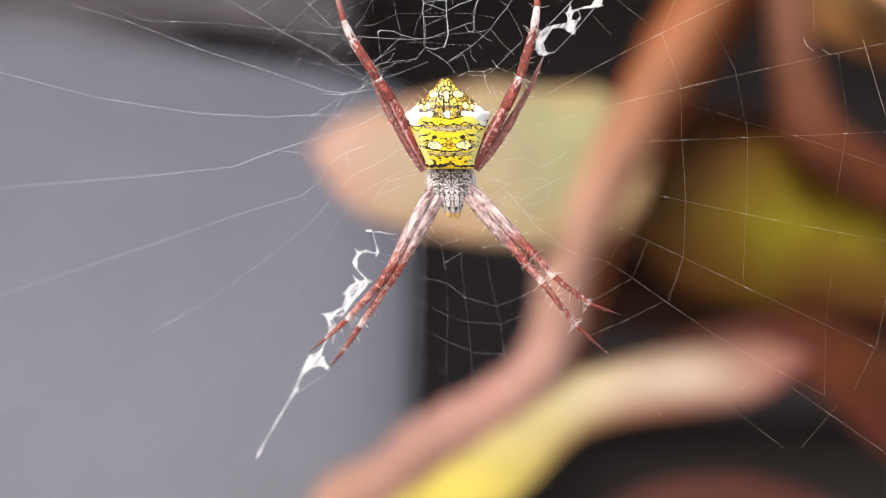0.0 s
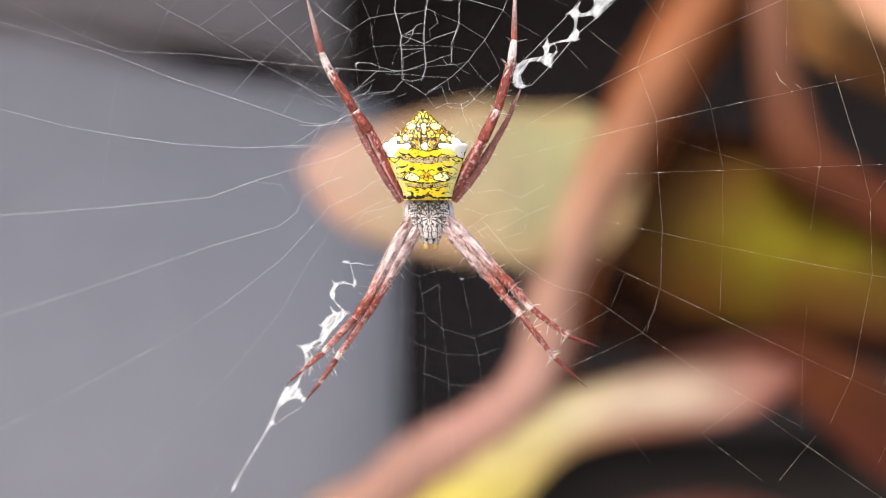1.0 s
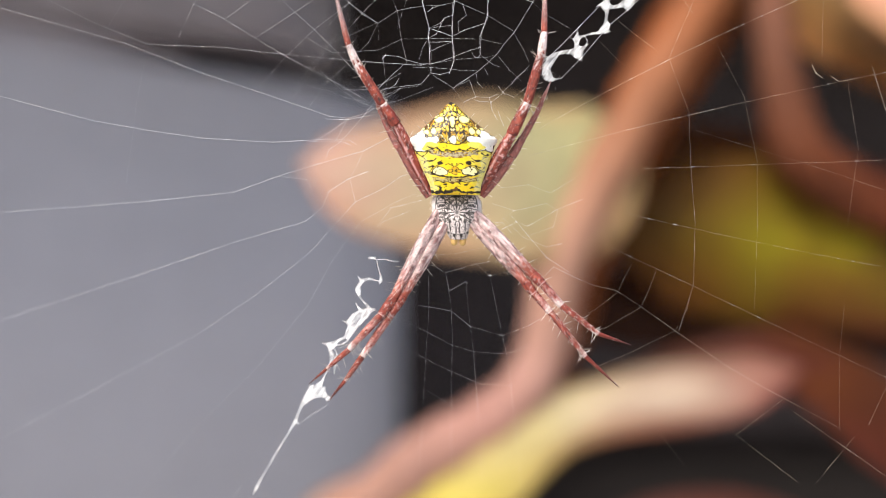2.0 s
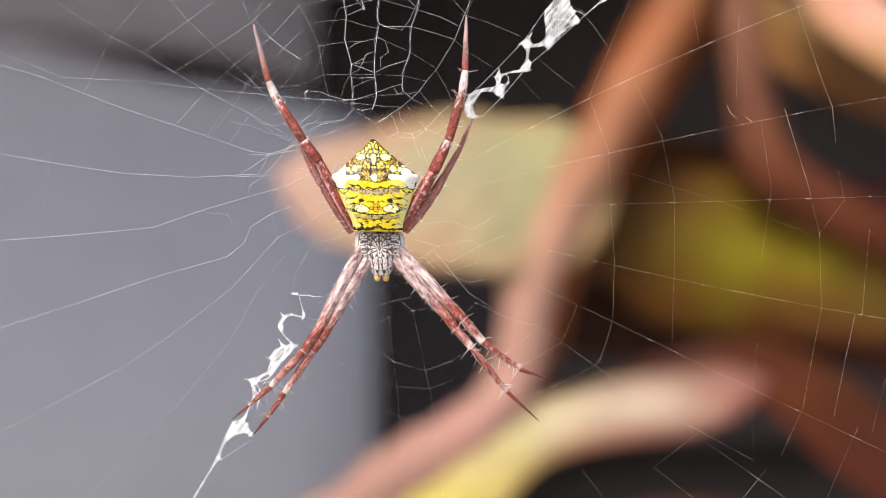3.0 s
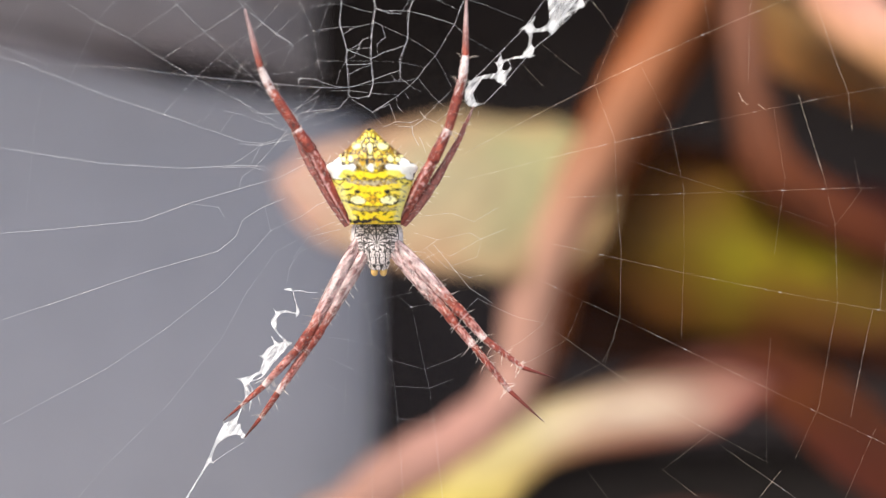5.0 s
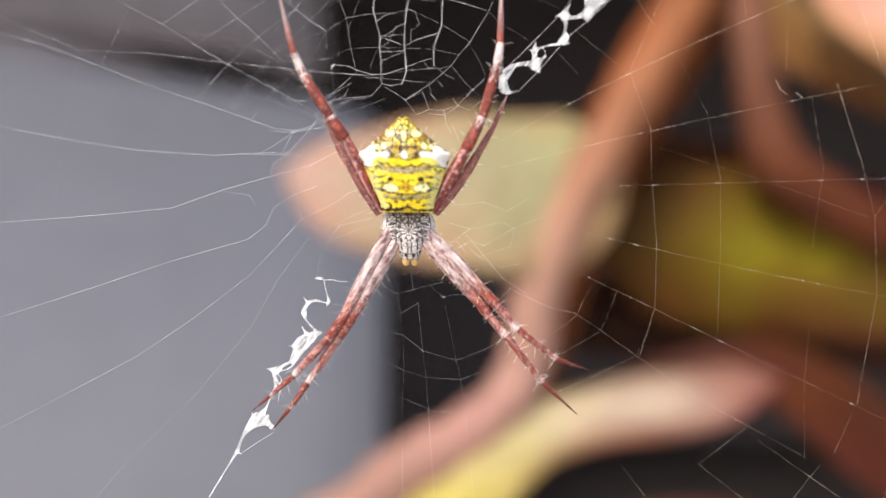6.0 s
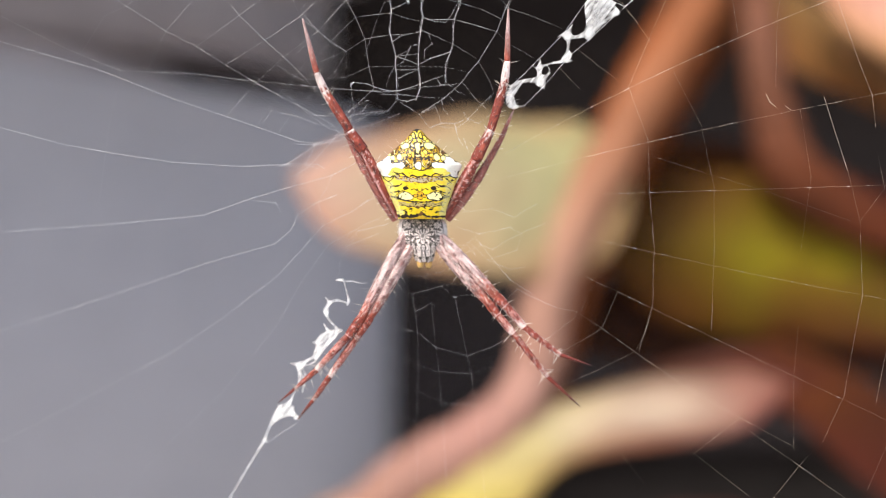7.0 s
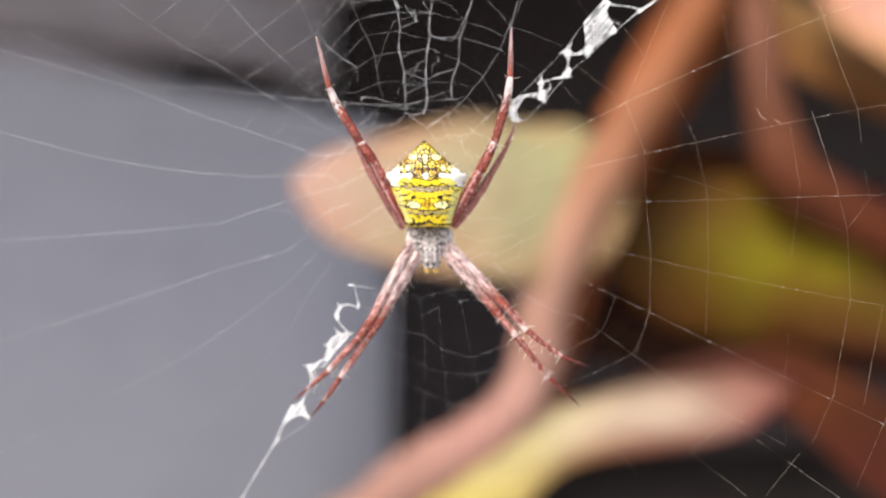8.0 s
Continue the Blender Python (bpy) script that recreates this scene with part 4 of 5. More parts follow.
lace("stabilimentum", [
    [((-17.8, -7.5), 0.10), ((-17.2, -7.7), 0.07), ((-17.0, -8.4), 0.07), ((-16.6, -10.0), 0.14), ((-17.1, -10.1), 0.10), ((-18.0, -9.9), 0.17), ((-18.8, -10.2), 0.19), ((-19.2, -11.0), 0.24), ((-19.1, -11.7), 0.14), ((-18.6, -12.4), 0.12), ((-18.1, -12.9), 0.14), ((-17.8, -13.4), 0.14)],
    [((-18.1, -7.5), 0.05), ((-17.6, -7.5), 0.13), ((-17.2, -7.4), 0.06)],
    [((-19.3, -9.5), 0.04), ((-19.0, -9.9), 0.10), ((-18.7, -10.2), 0.17)],
    [((-16.8, -10.6), 0.05), ((-16.6, -10.1), 0.14), ((-16.5, -9.7), 0.06)],
    [((-19.4, -12.6), 0.06), ((-19.1, -13.1), 0.12), ((-18.7, -13.5), 0.19), ((-18.0, -13.5), 0.29), ((-17.3, -13.4), 0.19)],
    [((-18.7, -13.5), 0.19), ((-19.6, -14.0), 0.24), ((-20.0, -14.6), 0.24), ((-20.5, -14.7), 0.10), ((-20.8, -14.5), 0.03)],
    [((-17.8, -13.3), 0.14), ((-18.0, -14.1), 0.17), ((-18.4, -14.4), 0.19), ((-18.9, -14.9), 0.29), ((-19.6, -15.4), 0.36), ((-20.0, -16.2), 0.24), ((-20.7, -16.5), 0.17), ((-21.7, -17.0), 0.22), ((-22.3, -17.1), 0.17), ((-23.1, -16.9), 0.04)],
    [((-20.0, -14.6), 0.24), ((-20.0, -15.2), 0.26), ((-19.8, -15.7), 0.29)],
    [((-20.0, -16.2), 0.19), ((-20.2, -16.8), 0.10), ((-21.0, -17.2), 0.10), ((-21.9, -17.3), 0.12)],
    [((-22.3, -17.1), 0.17), ((-22.0, -17.9), 0.17), ((-21.9, -18.8), 0.14), ((-22.2, -19.7), 0.10), ((-22.6, -20.7), 0.10), ((-22.8, -21.6), 0.10), ((-22.6, -22.4), 0.14), ((-22.1, -22.9), 0.19), ((-21.7, -23.2), 0.07)],
    [((-21.8, -17.3), 0.14), ((-21.3, -18.2), 0.08), ((-21.4, -19.3), 0.14), ((-21.5, -20.4), 0.05)],
    [((-21.9, -18.0), 0.14), ((-21.5, -18.6), 0.09), ((-21.4, -19.3), 0.12)],
    [((-21.1, -17.6), 0.05), ((-20.4, -17.3), 0.06), ((-19.5, -16.8), 0.03)],
    [((-22.7, -21.0), 0.11), ((-23.4, -21.7), 0.28), ((-24.0, -22.2), 0.33), ((-24.4, -23.0), 0.26), ((-24.9, -23.8), 0.19), ((-25.4, -25.2), 0.17), ((-26.1, -26.5), 0.13), ((-27.2, -28.4), 0.12), ((-28.4, -30.6), 0.13), ((-28.8, -31.4), 0.19), ((-29.0, -31.9), 0.10), ((-29.2, -32.3), 0.04), ((-30.0, -33.7), 0.04)],
    [((-24.3, -23.1), 0.19), ((-23.4, -22.7), 0.19), ((-22.6, -22.6), 0.17)],
    [((-24.2, -21.4), 0.05), ((-23.9, -21.9), 0.14), ((-24.3, -22.6), 0.17)],
    [((-25.4, -25.2), 0.19), ((-24.9, -25.5), 0.06)],
    [((-23.0, -21.4), 0.14), ((-23.3, -22.2), 0.19), ((-23.8, -22.6), 0.19)]])
silk_sheet((-19.4, -13.8), (-18.7, -13.4), (-17.5, -13.3), (-17.8, -13.9), (-18.4, -14.5), (-19.0, -15.2), (-19.7, -16.2), (-20.5, -16.5), (-20.4, -15.7), (-20.1, -15.0), (-20.4, -14.6))
silk_sheet((-22.8, -21.1), (-23.4, -21.3), (-24.1, -21.7), (-24.7, -22.8), (-25.0, -23.8), (-24.3, -23.3), (-23.4, -22.8), (-22.6, -22.7), (-22.8, -21.8))
silk_sheet((-19.1, -10.3), (-18.7, -10.1), (-18.9, -11.0), (-18.9, -11.8), (-19.3, -11.6), (-19.5, -11.0))
silk_sheet((-22.4, -17.0), (-21.7, -16.8), (-21.7, -17.8), (-21.7, -18.8), (-22.1, -18.8), (-22.1, -17.9))
silk_sheet((-22.5, -22.5), (-22.8, -21.9), (-22.4, -21.7), (-22.3, -22.3), (-21.7, -23.0), (-22.2, -23.2))
lines = [wander((-17.6, -7.6), (-14.5, -7.9), 0.15, 6), wander((-25.0, -25.4), (-21.8, -23.5), 0.04, 6, 0.02)]
v, f = tubes(lines)
mesh_part("stay_thread", v, f, SILK, web)

# ---- the spider ----
BODY = np.array((-7.9, 1.0, -0.24))
spider = new("orb_weaver_spider")
tagged(spider, label="yellow, white and black spider with red-brown legs, head downwards", category="spider")


def body_point(a, b, y):
    """mm: a to the side, b above the waist, y towards the web; in the spider's own space."""
    return np.array((a - 0.053 * b, y, b)) * MM


def ovals(a, b, spec):
    """Signed nearness (positive inside) to the union of ovals (centre a, b, half axes)."""
    out = np.full(a.shape, -9.0)
    for ca, cb, ra, rb in spec:
        d = 1 - np.sqrt(((a - ca) / ra) ** 2 + ((b - cb) / rb) ** 2)
        out = np.maximum(out, d * min(ra, rb))
    return out


def paint_abdomen(side, b):
    """Mirror-symmetric markings; side and b (from the rear tip) in mm."""
    wob = np.array([noise.noise(Vector((x * 1.3, y * 1.3, 0))) for x, y in zip(side, b)])
    wob2 = np.array([noise.noise(Vector((x * 3.1, y * 3.1, 4))) for x, y in zip(side, b)])
    fine = np.array([noise.noise(Vector((x * 7.0, y * 7.0, 9))) for x, y in zip(side, b)])
    a = np.abs(side + 0.14 * wob2 + 0.10 * wob)
    b = b + 0.14 * wob + 0.05 * wob2
    black, brown, amber = np.array((0.022, 0.012, 0.006)), np.array((0.15, 0.065, 0.012)), np.array((0.42, 0.20, 0.008))
    yellow, gold, cream, white = np.array((0.95, 0.69, 0.014)), np.array((0.72, 0.40, 0.006)), np.array((0.93, 0.86, 0.45)), np.array((0.94, 0.92, 0.85))
    lemon, grey = np.array((0.95, 0.80, 0.13)), np.array((0.50, 0.43, 0.28))
    # yellow field, paler towards the flanks
    k = np.clip((a - 1.6) / 1.6 + 0.5 * wob, 0, 1)[:, None]
    hue = yellow * (1 - k) + lemon * k
    hue = hue * (1 - 0.25 * np.clip(fine + 0.6 * wob2, 0, 1))[:, None]
    # bordered cells of the rear cone, each shading from a pale heart to an amber rim
    r = np.random.RandomState(5)
    seeds = np.stack([r.uniform(0, 5, 900), r.uniform(0, 5.2, 900)], 1)
    keep = []
    for s in seeds:
        if all(np.hypot(*(s - q)) > 0.34 * (1 + 0.45 * math.sin(7 * s[0] + 5 * s[1])) for q in keep):
            keep.append(s)
    keep = np.array(keep)
    bent = np.array([(noise.noise(Vector((x * 1.9, y * 1.9, 7))), noise.noise(Vector((x * 1.9, y * 1.9, 11)))) for x, y in zip(a, b)])
    aw, bw = np.abs(a + 0.62 * bent[:, 0]), b + 0.62 * bent[:, 1]
    d = np.sqrt((aw[:, None] - keep[:, 0]) ** 2 + ((bw[:, None] - keep[:, 1]) * 0.8) ** 2)
    order = np.argsort(d, 1)
    near, second = np.take_along_axis(d, order[:, :1], 1)[:, 0], np.take_along_axis(d, order[:, 1:2], 1)[:, 0]
    pick = r.uniform(0, 1, len(keep))[order[:, 0]]
    tone = np.where((pick < 0.17)[:, None], cream, np.where((pick < 0.5)[:, None], yellow, np.where((pick < 0.86)[:, None], gold, amber)))
    gap = second - near
    k = np.clip((gap - 0.06) / 0.12, 0, 1)[:, None]
    cell = (gold * 0.5 + amber * 0.5) * (1 - k) + tone * k
    cell[gap < 0.085 + 0.06 * wob2] = black
    cone = b < 4.95 + 0.15 * np.cos(3 * a)
    hue[cone] = cell[cone]
    rim_dark = cone & (a > 2.4 + 0.5 * (b - 2.6)) & (b > 1.6) & (b < 3.6)
    hue[rim_dark & (pick > 0.7)] = brown
    # bordered patches: (ovals, hue, hue of the inner foot, border)
    for spec, tint, foot, rim in (
            ([(0.0, 0.75, 0.14, 0.32), (0.42, 0.85, 0.13, 0.3), (0.8, 1.1, 0.15, 0.26), (0.3, 1.45, 0.16, 0.16), (1.15, 1.45, 0.18, 0.2)], lemon, yellow, 0.08),
            ([(0.55, 3.05, 0.16, 0.34), (0.85, 2.75, 0.16, 0.26), (1.55, 3.1, 0.3, 0.2), (1.85, 3.3, 0.22, 0.3)], lemon, gold, 0.08),
            ([(1.35, 2.05, 0.52, 0.36), (1.75, 1.9, 0.25, 0.25)], cream, lemon, 0.09),
            ([(0, 2.3, 0.27, 0.62), (0, 1.9, 0.3, 0.25)], cream, lemon, 0.09),
            ([(0.1, 5.15, 0.9, 0.36), (1.1, 5.1, 0.8, 0.4), (1.9, 5.0, 0.6, 0.5), (2.5, 4.9, 0.5, 0.4)], yellow, yellow, 0.09),
            ([(0, 4.3, 0.40, 0.42)], white, cream, 0.10),
            ([(4.4, 4.3, 0.8, 0.5), (3.8, 4.45, 0.85, 0.75), (3.55, 3.7, 0.5, 0.5), (3.3, 3.35, 0.35, 0.42), (2.75, 4.4, 0.85, 0.42), (2.0, 4.25, 0.42, 0.36), (3.2, 4.95, 0.7, 0.5), (3.9, 5.05, 0.55, 0.42)], white, white, 0.11),
            ([(3.3, 2.95, 0.24, 0.18), (2.85, 3.4, 0.24, 0.3), (2.1, 3.3, 0.3, 0.38), (1.9, 1.55, 0.24, 0.2)], cream, lemon, 0.08)):
        s = ovals(a, b, spec)
        hue[(s > -rim * (1 + 0.5 * fine)) & (s <= 0)] = black
        inside = s > 0
        low = np.clip((0.10 - s) / 0.10, 0, 1)[:, None] * np.ones(3)
        hue[inside] = (tint * (1 - low) + foot * low)[inside]
    # the white shoulders run into yellow towards the midline below
    run = (ovals(a, b, [(2.4, 4.85, 0.8, 0.3), (3.0, 5.15, 0.6, 0.28)]) > 0)
    hue[run] = lemon * (0.95 + 0.1 * fine[run])[:, None]
    # speckled grey saddle
    saddle = (np.abs(b - (5.95 - 0.05 * a ** 2)) < 0.29 + 0.16 * wob2) & (a < 2.7)
    hue[saddle] = np.where((fine + 0.5 * wob2 > 0.12)[:, None], brown * 1.3, np.where((wob2 > 0.25)[:, None], yellow, grey))[saddle]
    low_band = (np.abs(b - 8.75 + 0.03 * a ** 2) < 0.24 + 0.12 * wob2) & (a < 2.6)
    hue[low_band] = np.where((fine > 0.22)[:, None], brown * 1.5, grey * np.array((1.15, 1.1, 0.6)))[low_band]
    # pale lobes and mottled middle
    for spec, tint, rim in (([(1.75, 7.72, 0.72, 0.42), (1.25, 7.8, 0.4, 0.3)], cream, 0.07),
                            ([(0.12, 7.45, 0.2, 0.2), (0.5, 7.7, 0.22, 0.16), (0, 7.95, 0.24, 0.14)], gold, 0.06)):
        s = ovals(a, b, spec)
        hue[(s > -rim * (1 + 0.6 * fine)) & (s <= 0)] = black
        hue[s > 0] = tint
    # scrolling black lines that part the yellow fields
    wide = np.array([(p[0] * 2.1, 5.0 + p[1] * 1.15) for p in keep if p[0] < 2.3])
    d = np.sqrt((np.abs(a + 0.5 * bent[:, 1])[:, None] - wide[:, 0]) ** 2 + ((b + 0.4 * bent[:, 0])[:, None] - wide[:, 1]) ** 2 * 1.7)
    d.partition(1, axis=1)
    hue[(d[:, 1] - d[:, 0] < 0.05 + 0.04 * wob2) & (b > 4.9) & (wob + 0.6 * wob2 > 0.26)] = black
    # fine lines: curve, from, to, half width
    for curve, lo, hi, wide in ((5.52 - 0.06 * a ** 2 + 0.13 * np.cos(5 * a), 0.0, 2.7, 0.06), (6.45 + 0.22 * np.sin(3 * a), 1.9, 3.7, 0.045), (7.05 + 0.18 * (a - 1.7), 1.5, 2.9, 0.05),
                                (6.55 + 0.35 * (a - 2.6) ** 2, 2.3, 3.5, 0.06), (8.40 - 0.062 * a ** 2, 0.0, 3.4, 0.07), (9.0 - 0.04 * a ** 2 + 0.06 * np.sin(6 * a), 0.3, 2.4, 0.035),
                                (10.02 - 0.42 * np.exp(-(a / 0.4) ** 2), 0.0, 3.0, 0.10), (5.8 + 0.25 * np.sin(4 * a), 2.5, 4.2, 0.05), (7.4 + 0.2 * np.sin(5 * a), 2.3, 3.4, 0.05), (8.1 - 0.1 * a + 0.1 * np.sin(6 * a), 2.1, 3.3, 0.05), (9.45 + 0.1 * np.sin(5 * a), 1.5, 2.7, 0.04), (7.0 + 0.12 * np.sin(7 * a), 0.1, 1.0, 0.04)):
        hue[(np.abs(b - curve) < 1.25 * wide * (1 + 1.3 * wob2)) & (a >= lo) & (a <= hi)] = black
    s = ovals(a, b, [(1.6, 6.85, 0.33, 0.2), (1.15, 9.2, 0.3, 0.09), (0, 0.05, 0.5, 0.3), (0.25, 6.95, 0.1, 0.08), (0.2, 7.6, 0.07, 0.14)])
    hue[s > 0] = black
    s = ovals(a, b, [(0, 9.75, 0.35, 0.22), (0.3, 8.95, 0.3, 0.08)])
    hue[s > 0] = brown
    edge = (b > 9.3) & (a > 2.0) | (b > 6.2) & (a > 3.1 - 0.25 * (b - 6.2)) & (fine < 0.3)
    hue[edge & (b < 9.9)] = hue[edge & (b < 9.9)] * 0.55 + cream * 0.45
    return np.clip(hue * (1 + 0.10 * fine[:, None]), 0.004, 0.95)


def abdomen():
    n, m, length = 250, 230, 10.3
    along = np.array((0, .02, .05, .1, .16, .22, .28, .31, .35, .39, .43, .48, .55, .62, .7, .8, .9, 1.0))
    halves = np.array((.15, .5, .8, 1.25, 1.95, 2.65, 3.45, 3.6, 4.35, 4.95, 4.9, 4.55, 4.35, 4.05, 3.75, 3.3, 2.9, 2.75))
    s = np.linspace(0, 1, n)
    half = np.interp(s, along, halves)
    half = np.convolve(np.pad(half, 4, mode="edge"), np.ones(9) / 9, "valid")
    rim = np.interp(s, (0, 0.4, 1), (-0.4, -0.1, 0.2)) - 1.0
    tall = np.interp(s, (0, .05, .15, .4, .8, .97, 1), (0.3, .7, 1.2, 1.9, 1.7, 1.2, 0.8))
    verts, side_mm, b_mm = [], [], []
    t = np.linspace(-1, 1, m)
    for back in (0, 1):
        for i in range(n):
            for tj in t:
                dome = max(1 - abs(tj) ** 2.4, 0) ** 0.6
                dent = 0.10 * noise.noise(Vector((tj * 5, s[i] * 9, 2)))
                y = rim[i] - tall[i] * dome + dent * dome if not back else rim[i] + tall[i] * 1.25 * dome
                verts.append(body_point(tj * half[i], length * (1 - s[i]), y))
                side_mm.append(tj * half[i])
                b_mm.append(length * s[i])
    hue = paint_abdomen(np.array(side_mm[: n * m]), np.array(b_mm[: n * m]))
    hue = np.vstack([hue, np.tile((0.10, 0.06, 0.02), (n * m, 1))])
    faces, off = [], n * m
    for i in range(n - 1):
        for j in range(m - 1):
            a = i * m + j
            faces.append((a, a + m, a + m + 1, a + 1))
            faces.append((off + a, off + a + 1, off + a + m + 1, off + a + m))
    for i in (0, n - 1):
        for j in range(m - 1):
            a = i * m + j
            q = (a, a + 1, off + a + 1, off + a)
            faces.append(q if i == 0 else q[::-1])
    return mesh_part("abdomen", verts, faces, SHELL, spider, "shield-shaped yellow and white abdomen with black net markings", hue)


def carapace():
    n, m, length = 130, 130, 5.1
    s = np.linspace(0, 1, n)
    half = np.interp(s, (0, .05, .15, .35, .5, .6, .68, .75, .85, .95, 1), (2.4, 2.7, 2.85, 2.9, 2.7, 2.2, 1.55, 1.32, 1.25, 1.1, .85))
    half = np.convolve(np.pad(half, 4, mode="edge"), np.ones(9) / 9, "valid")
    tall = np.interp(s, (0, .2, .5, .8, 1), (0.7, 1.3, 1.5, 1.4, .9))
    t = np.linspace(-1, 1, m)
    verts, hue = [], []
    pale, ink = np.array((0.84, 0.74, 0.71)), np.array((0.03, 0.02, 0.018))
    for back in (0, 1):
        for i in range(n):
            for tj in t:
                dome = max(1 - abs(tj) ** 2.6, 0) ** 0.55
                x, b = tj * half[i], -length * s[i]
                y = 1.1 - tall[i] * dome if not back else 1.1 + 0.8 * tall[i] * dome
                verts.append(body_point(x, b, y))
                ax, db = abs(x), b + 2.0
                ang, rad = math.atan2(db, ax), math.hypot(ax, db)
                w = noise.noise(Vector((ax * 1.6, b * 1.6, 1)))
                w2 = noise.noise(Vector((ax * 4.0, b * 4.0, 6)))
                w3 = noise.noise(Vector((ax * 3.6 + 0.6 * w, b * 3.6, 14)))
                ray = math.cos(12 * ang + 2.4 * w + 0.8 * w2)
                if b < -2.9:
                    line = abs(math.cos(5.2 * ax + 0.8 * w + 0.25 * (b + 2.9) + 0.5)) < 0.42 + 0.5 * w2 or abs(w3) < 0.08
                elif rad < 0.8:
                    line = ray > 0.2 - 0.3 * w2
                else:
                    line = abs(w3) < 0.18 or (ray > 0.62 and rad < 1.9)
                k = (0.9 if line else 0.0) + 0.22 * w2
                rim = half[i] * 0.86 - ax
                if 0.0 < rim < 0.13 and b > -3.2:
                    k = 0.9
                if rim <= 0 and b > -3.2:
                    k = 0.12 + 0.3 * w2
                k = min(max(k, 0.0), 1.0)
                if rad < 0.2:
                    k = 0.75
                if abs(math.hypot(ax - 0.42, b + 4.6)) < 0.2 or abs(math.hypot(ax - 1.1, b + 4.3)) < 0.16:
                    k = 1.0
                hue.append(pale * (1 - k) + ink * k if not back else pale * 0.5)
    faces, off = [], n * m
    for i in range(n - 1):
        for j in range(m - 1):
            a = i * m + j
            faces.append((a, a + m, a + m + 1, a + 1))
            faces.append((off + a, off + a + 1, off + a + m + 1, off + a + m))
    for i in (0, n - 1):
        for j in range(m - 1):
            a = i * m + j
            q = (a, a + 1, off + a + 1, off + a)
            faces.append(q if i == 0 else q[::-1])
    return mesh_part("carapace", verts, faces, FUR, spider, "silvery hairy head shield with dark branching lines", np.array(hue))


def hairs(name, roots, mat, parent, label="", sides=3, thick=0.03):
    """Roots: (place, way, length) in metres; fine tapering bristles in one mesh."""
    lines = []
    for p, way, length in roots:
        w = np.array(way, float)
        w /= np.linalg.norm(w)
        p = np.array(p)
        lines.append([(p, thick * MM), (p + w * length * 0.6, thick * 0.7 * MM), (p + w * length, thick * 0.15 * MM)])
    v, f = tubes(lines, sides)
    return mesh_part(name, v, f, mat, parent, label, kind="stuff")


abdomen()
carapace()
roots = []
for k in range(260):
    q, sgn = rnd.uniform(0, 3.4), rnd.choice((-1, 1))
    x = np.interp(q, (0, .4, 1.8, 2.6, 3.4), (2.1, 2.45, 2.65, 2.3, 1.7)) * sgn
    roots.append((body_point(x * 0.97, -q, 1.0), (sgn * 1.0 + rnd.uniform(-.4, .4), rnd.uniform(-.8, .3), rnd.uniform(-.6, .6)), rnd.uniform(0.3, 0.75) * MM))
hairs("fringe", roots, SPINE, spider, "short pale fringe of hairs", thick=0.018)
roots = []
for k in range(90):
    q, t = rnd.uniform(0.1, 4.6), rnd.uniform(-0.9, 0.9)
    half = np.interp(q, (0, .25, .75, 1.8, 2.5, 3, 3.5, 4.3, 5.1), (2.0, 2.35, 2.6, 2.7, 2.5, 2.2, 1.7, 1.5, 0.9))
    up = 1.1 - np.interp(q, (0, 1, 2.5, 4, 5.1), (0.7, 1.3, 1.5, 1.4, 0.9)) * (1 - abs(t) ** 2.6) ** 0.55
    roots.append((body_point(t * half, -q, up + 0.01), (2.0 * t + rnd.uniform(-.4, .4), -0.28, (2.0 - q) * 0.6 + rnd.uniform(-.5, .5)), rnd.uniform(0.2, 0.42) * MM))
hairs("pelt", roots, SPINE, spider, "silvery flattened hairs", thick=0.016)
for sgn in (-1, 1):
    bm = bmesh.new()
    bmesh.ops.create_uvsphere(bm, u_segments=16, v_segments=12, radius=1)
    for v in bm.verts:
        z = v.co.z
        v.co = Vector((v.co.x * 0.40 * (1 - 0.15 * z), v.co.y * 0.42, z * 0.62)) * MM
        v.co += Vector(body_point(sgn * 0.50, -5.2, 0.8))
    part("palp", bm, PALP, spider, "amber yellow palp")
roots = []
for a, b in ((-3.5, 7.4), (-2.9, 8.0), (3.5, 7.4), (2.9, 8.0), (-4.6, 6.4), (4.6, 6.4), (-2.2, 8.7), (2.2, 8.7)):
    roots.append((body_point(a, b, -1.0), (a, -2.0, 3), 0.7 * MM))
hairs("bristle_tuft", roots, SPINE, spider)

# legs: joints in mm of the web's frame; hip, femur end, patella end, tibia end, metatarsus end, tip
RED, BRICK, SNOW, BLUSH, SOOT, ASH = (0.225, 0.036, 0.023), (0.35, 0.076, 0.047), (0.82, 0.70, 0.68), (0.60, 0.33, 0.31), (0.06, 0.02, 0.018), (0.42, 0.33, 0.31)
SEGMENTS = ("leg", "patella", "tibia", "metatarsus", "tarsus")


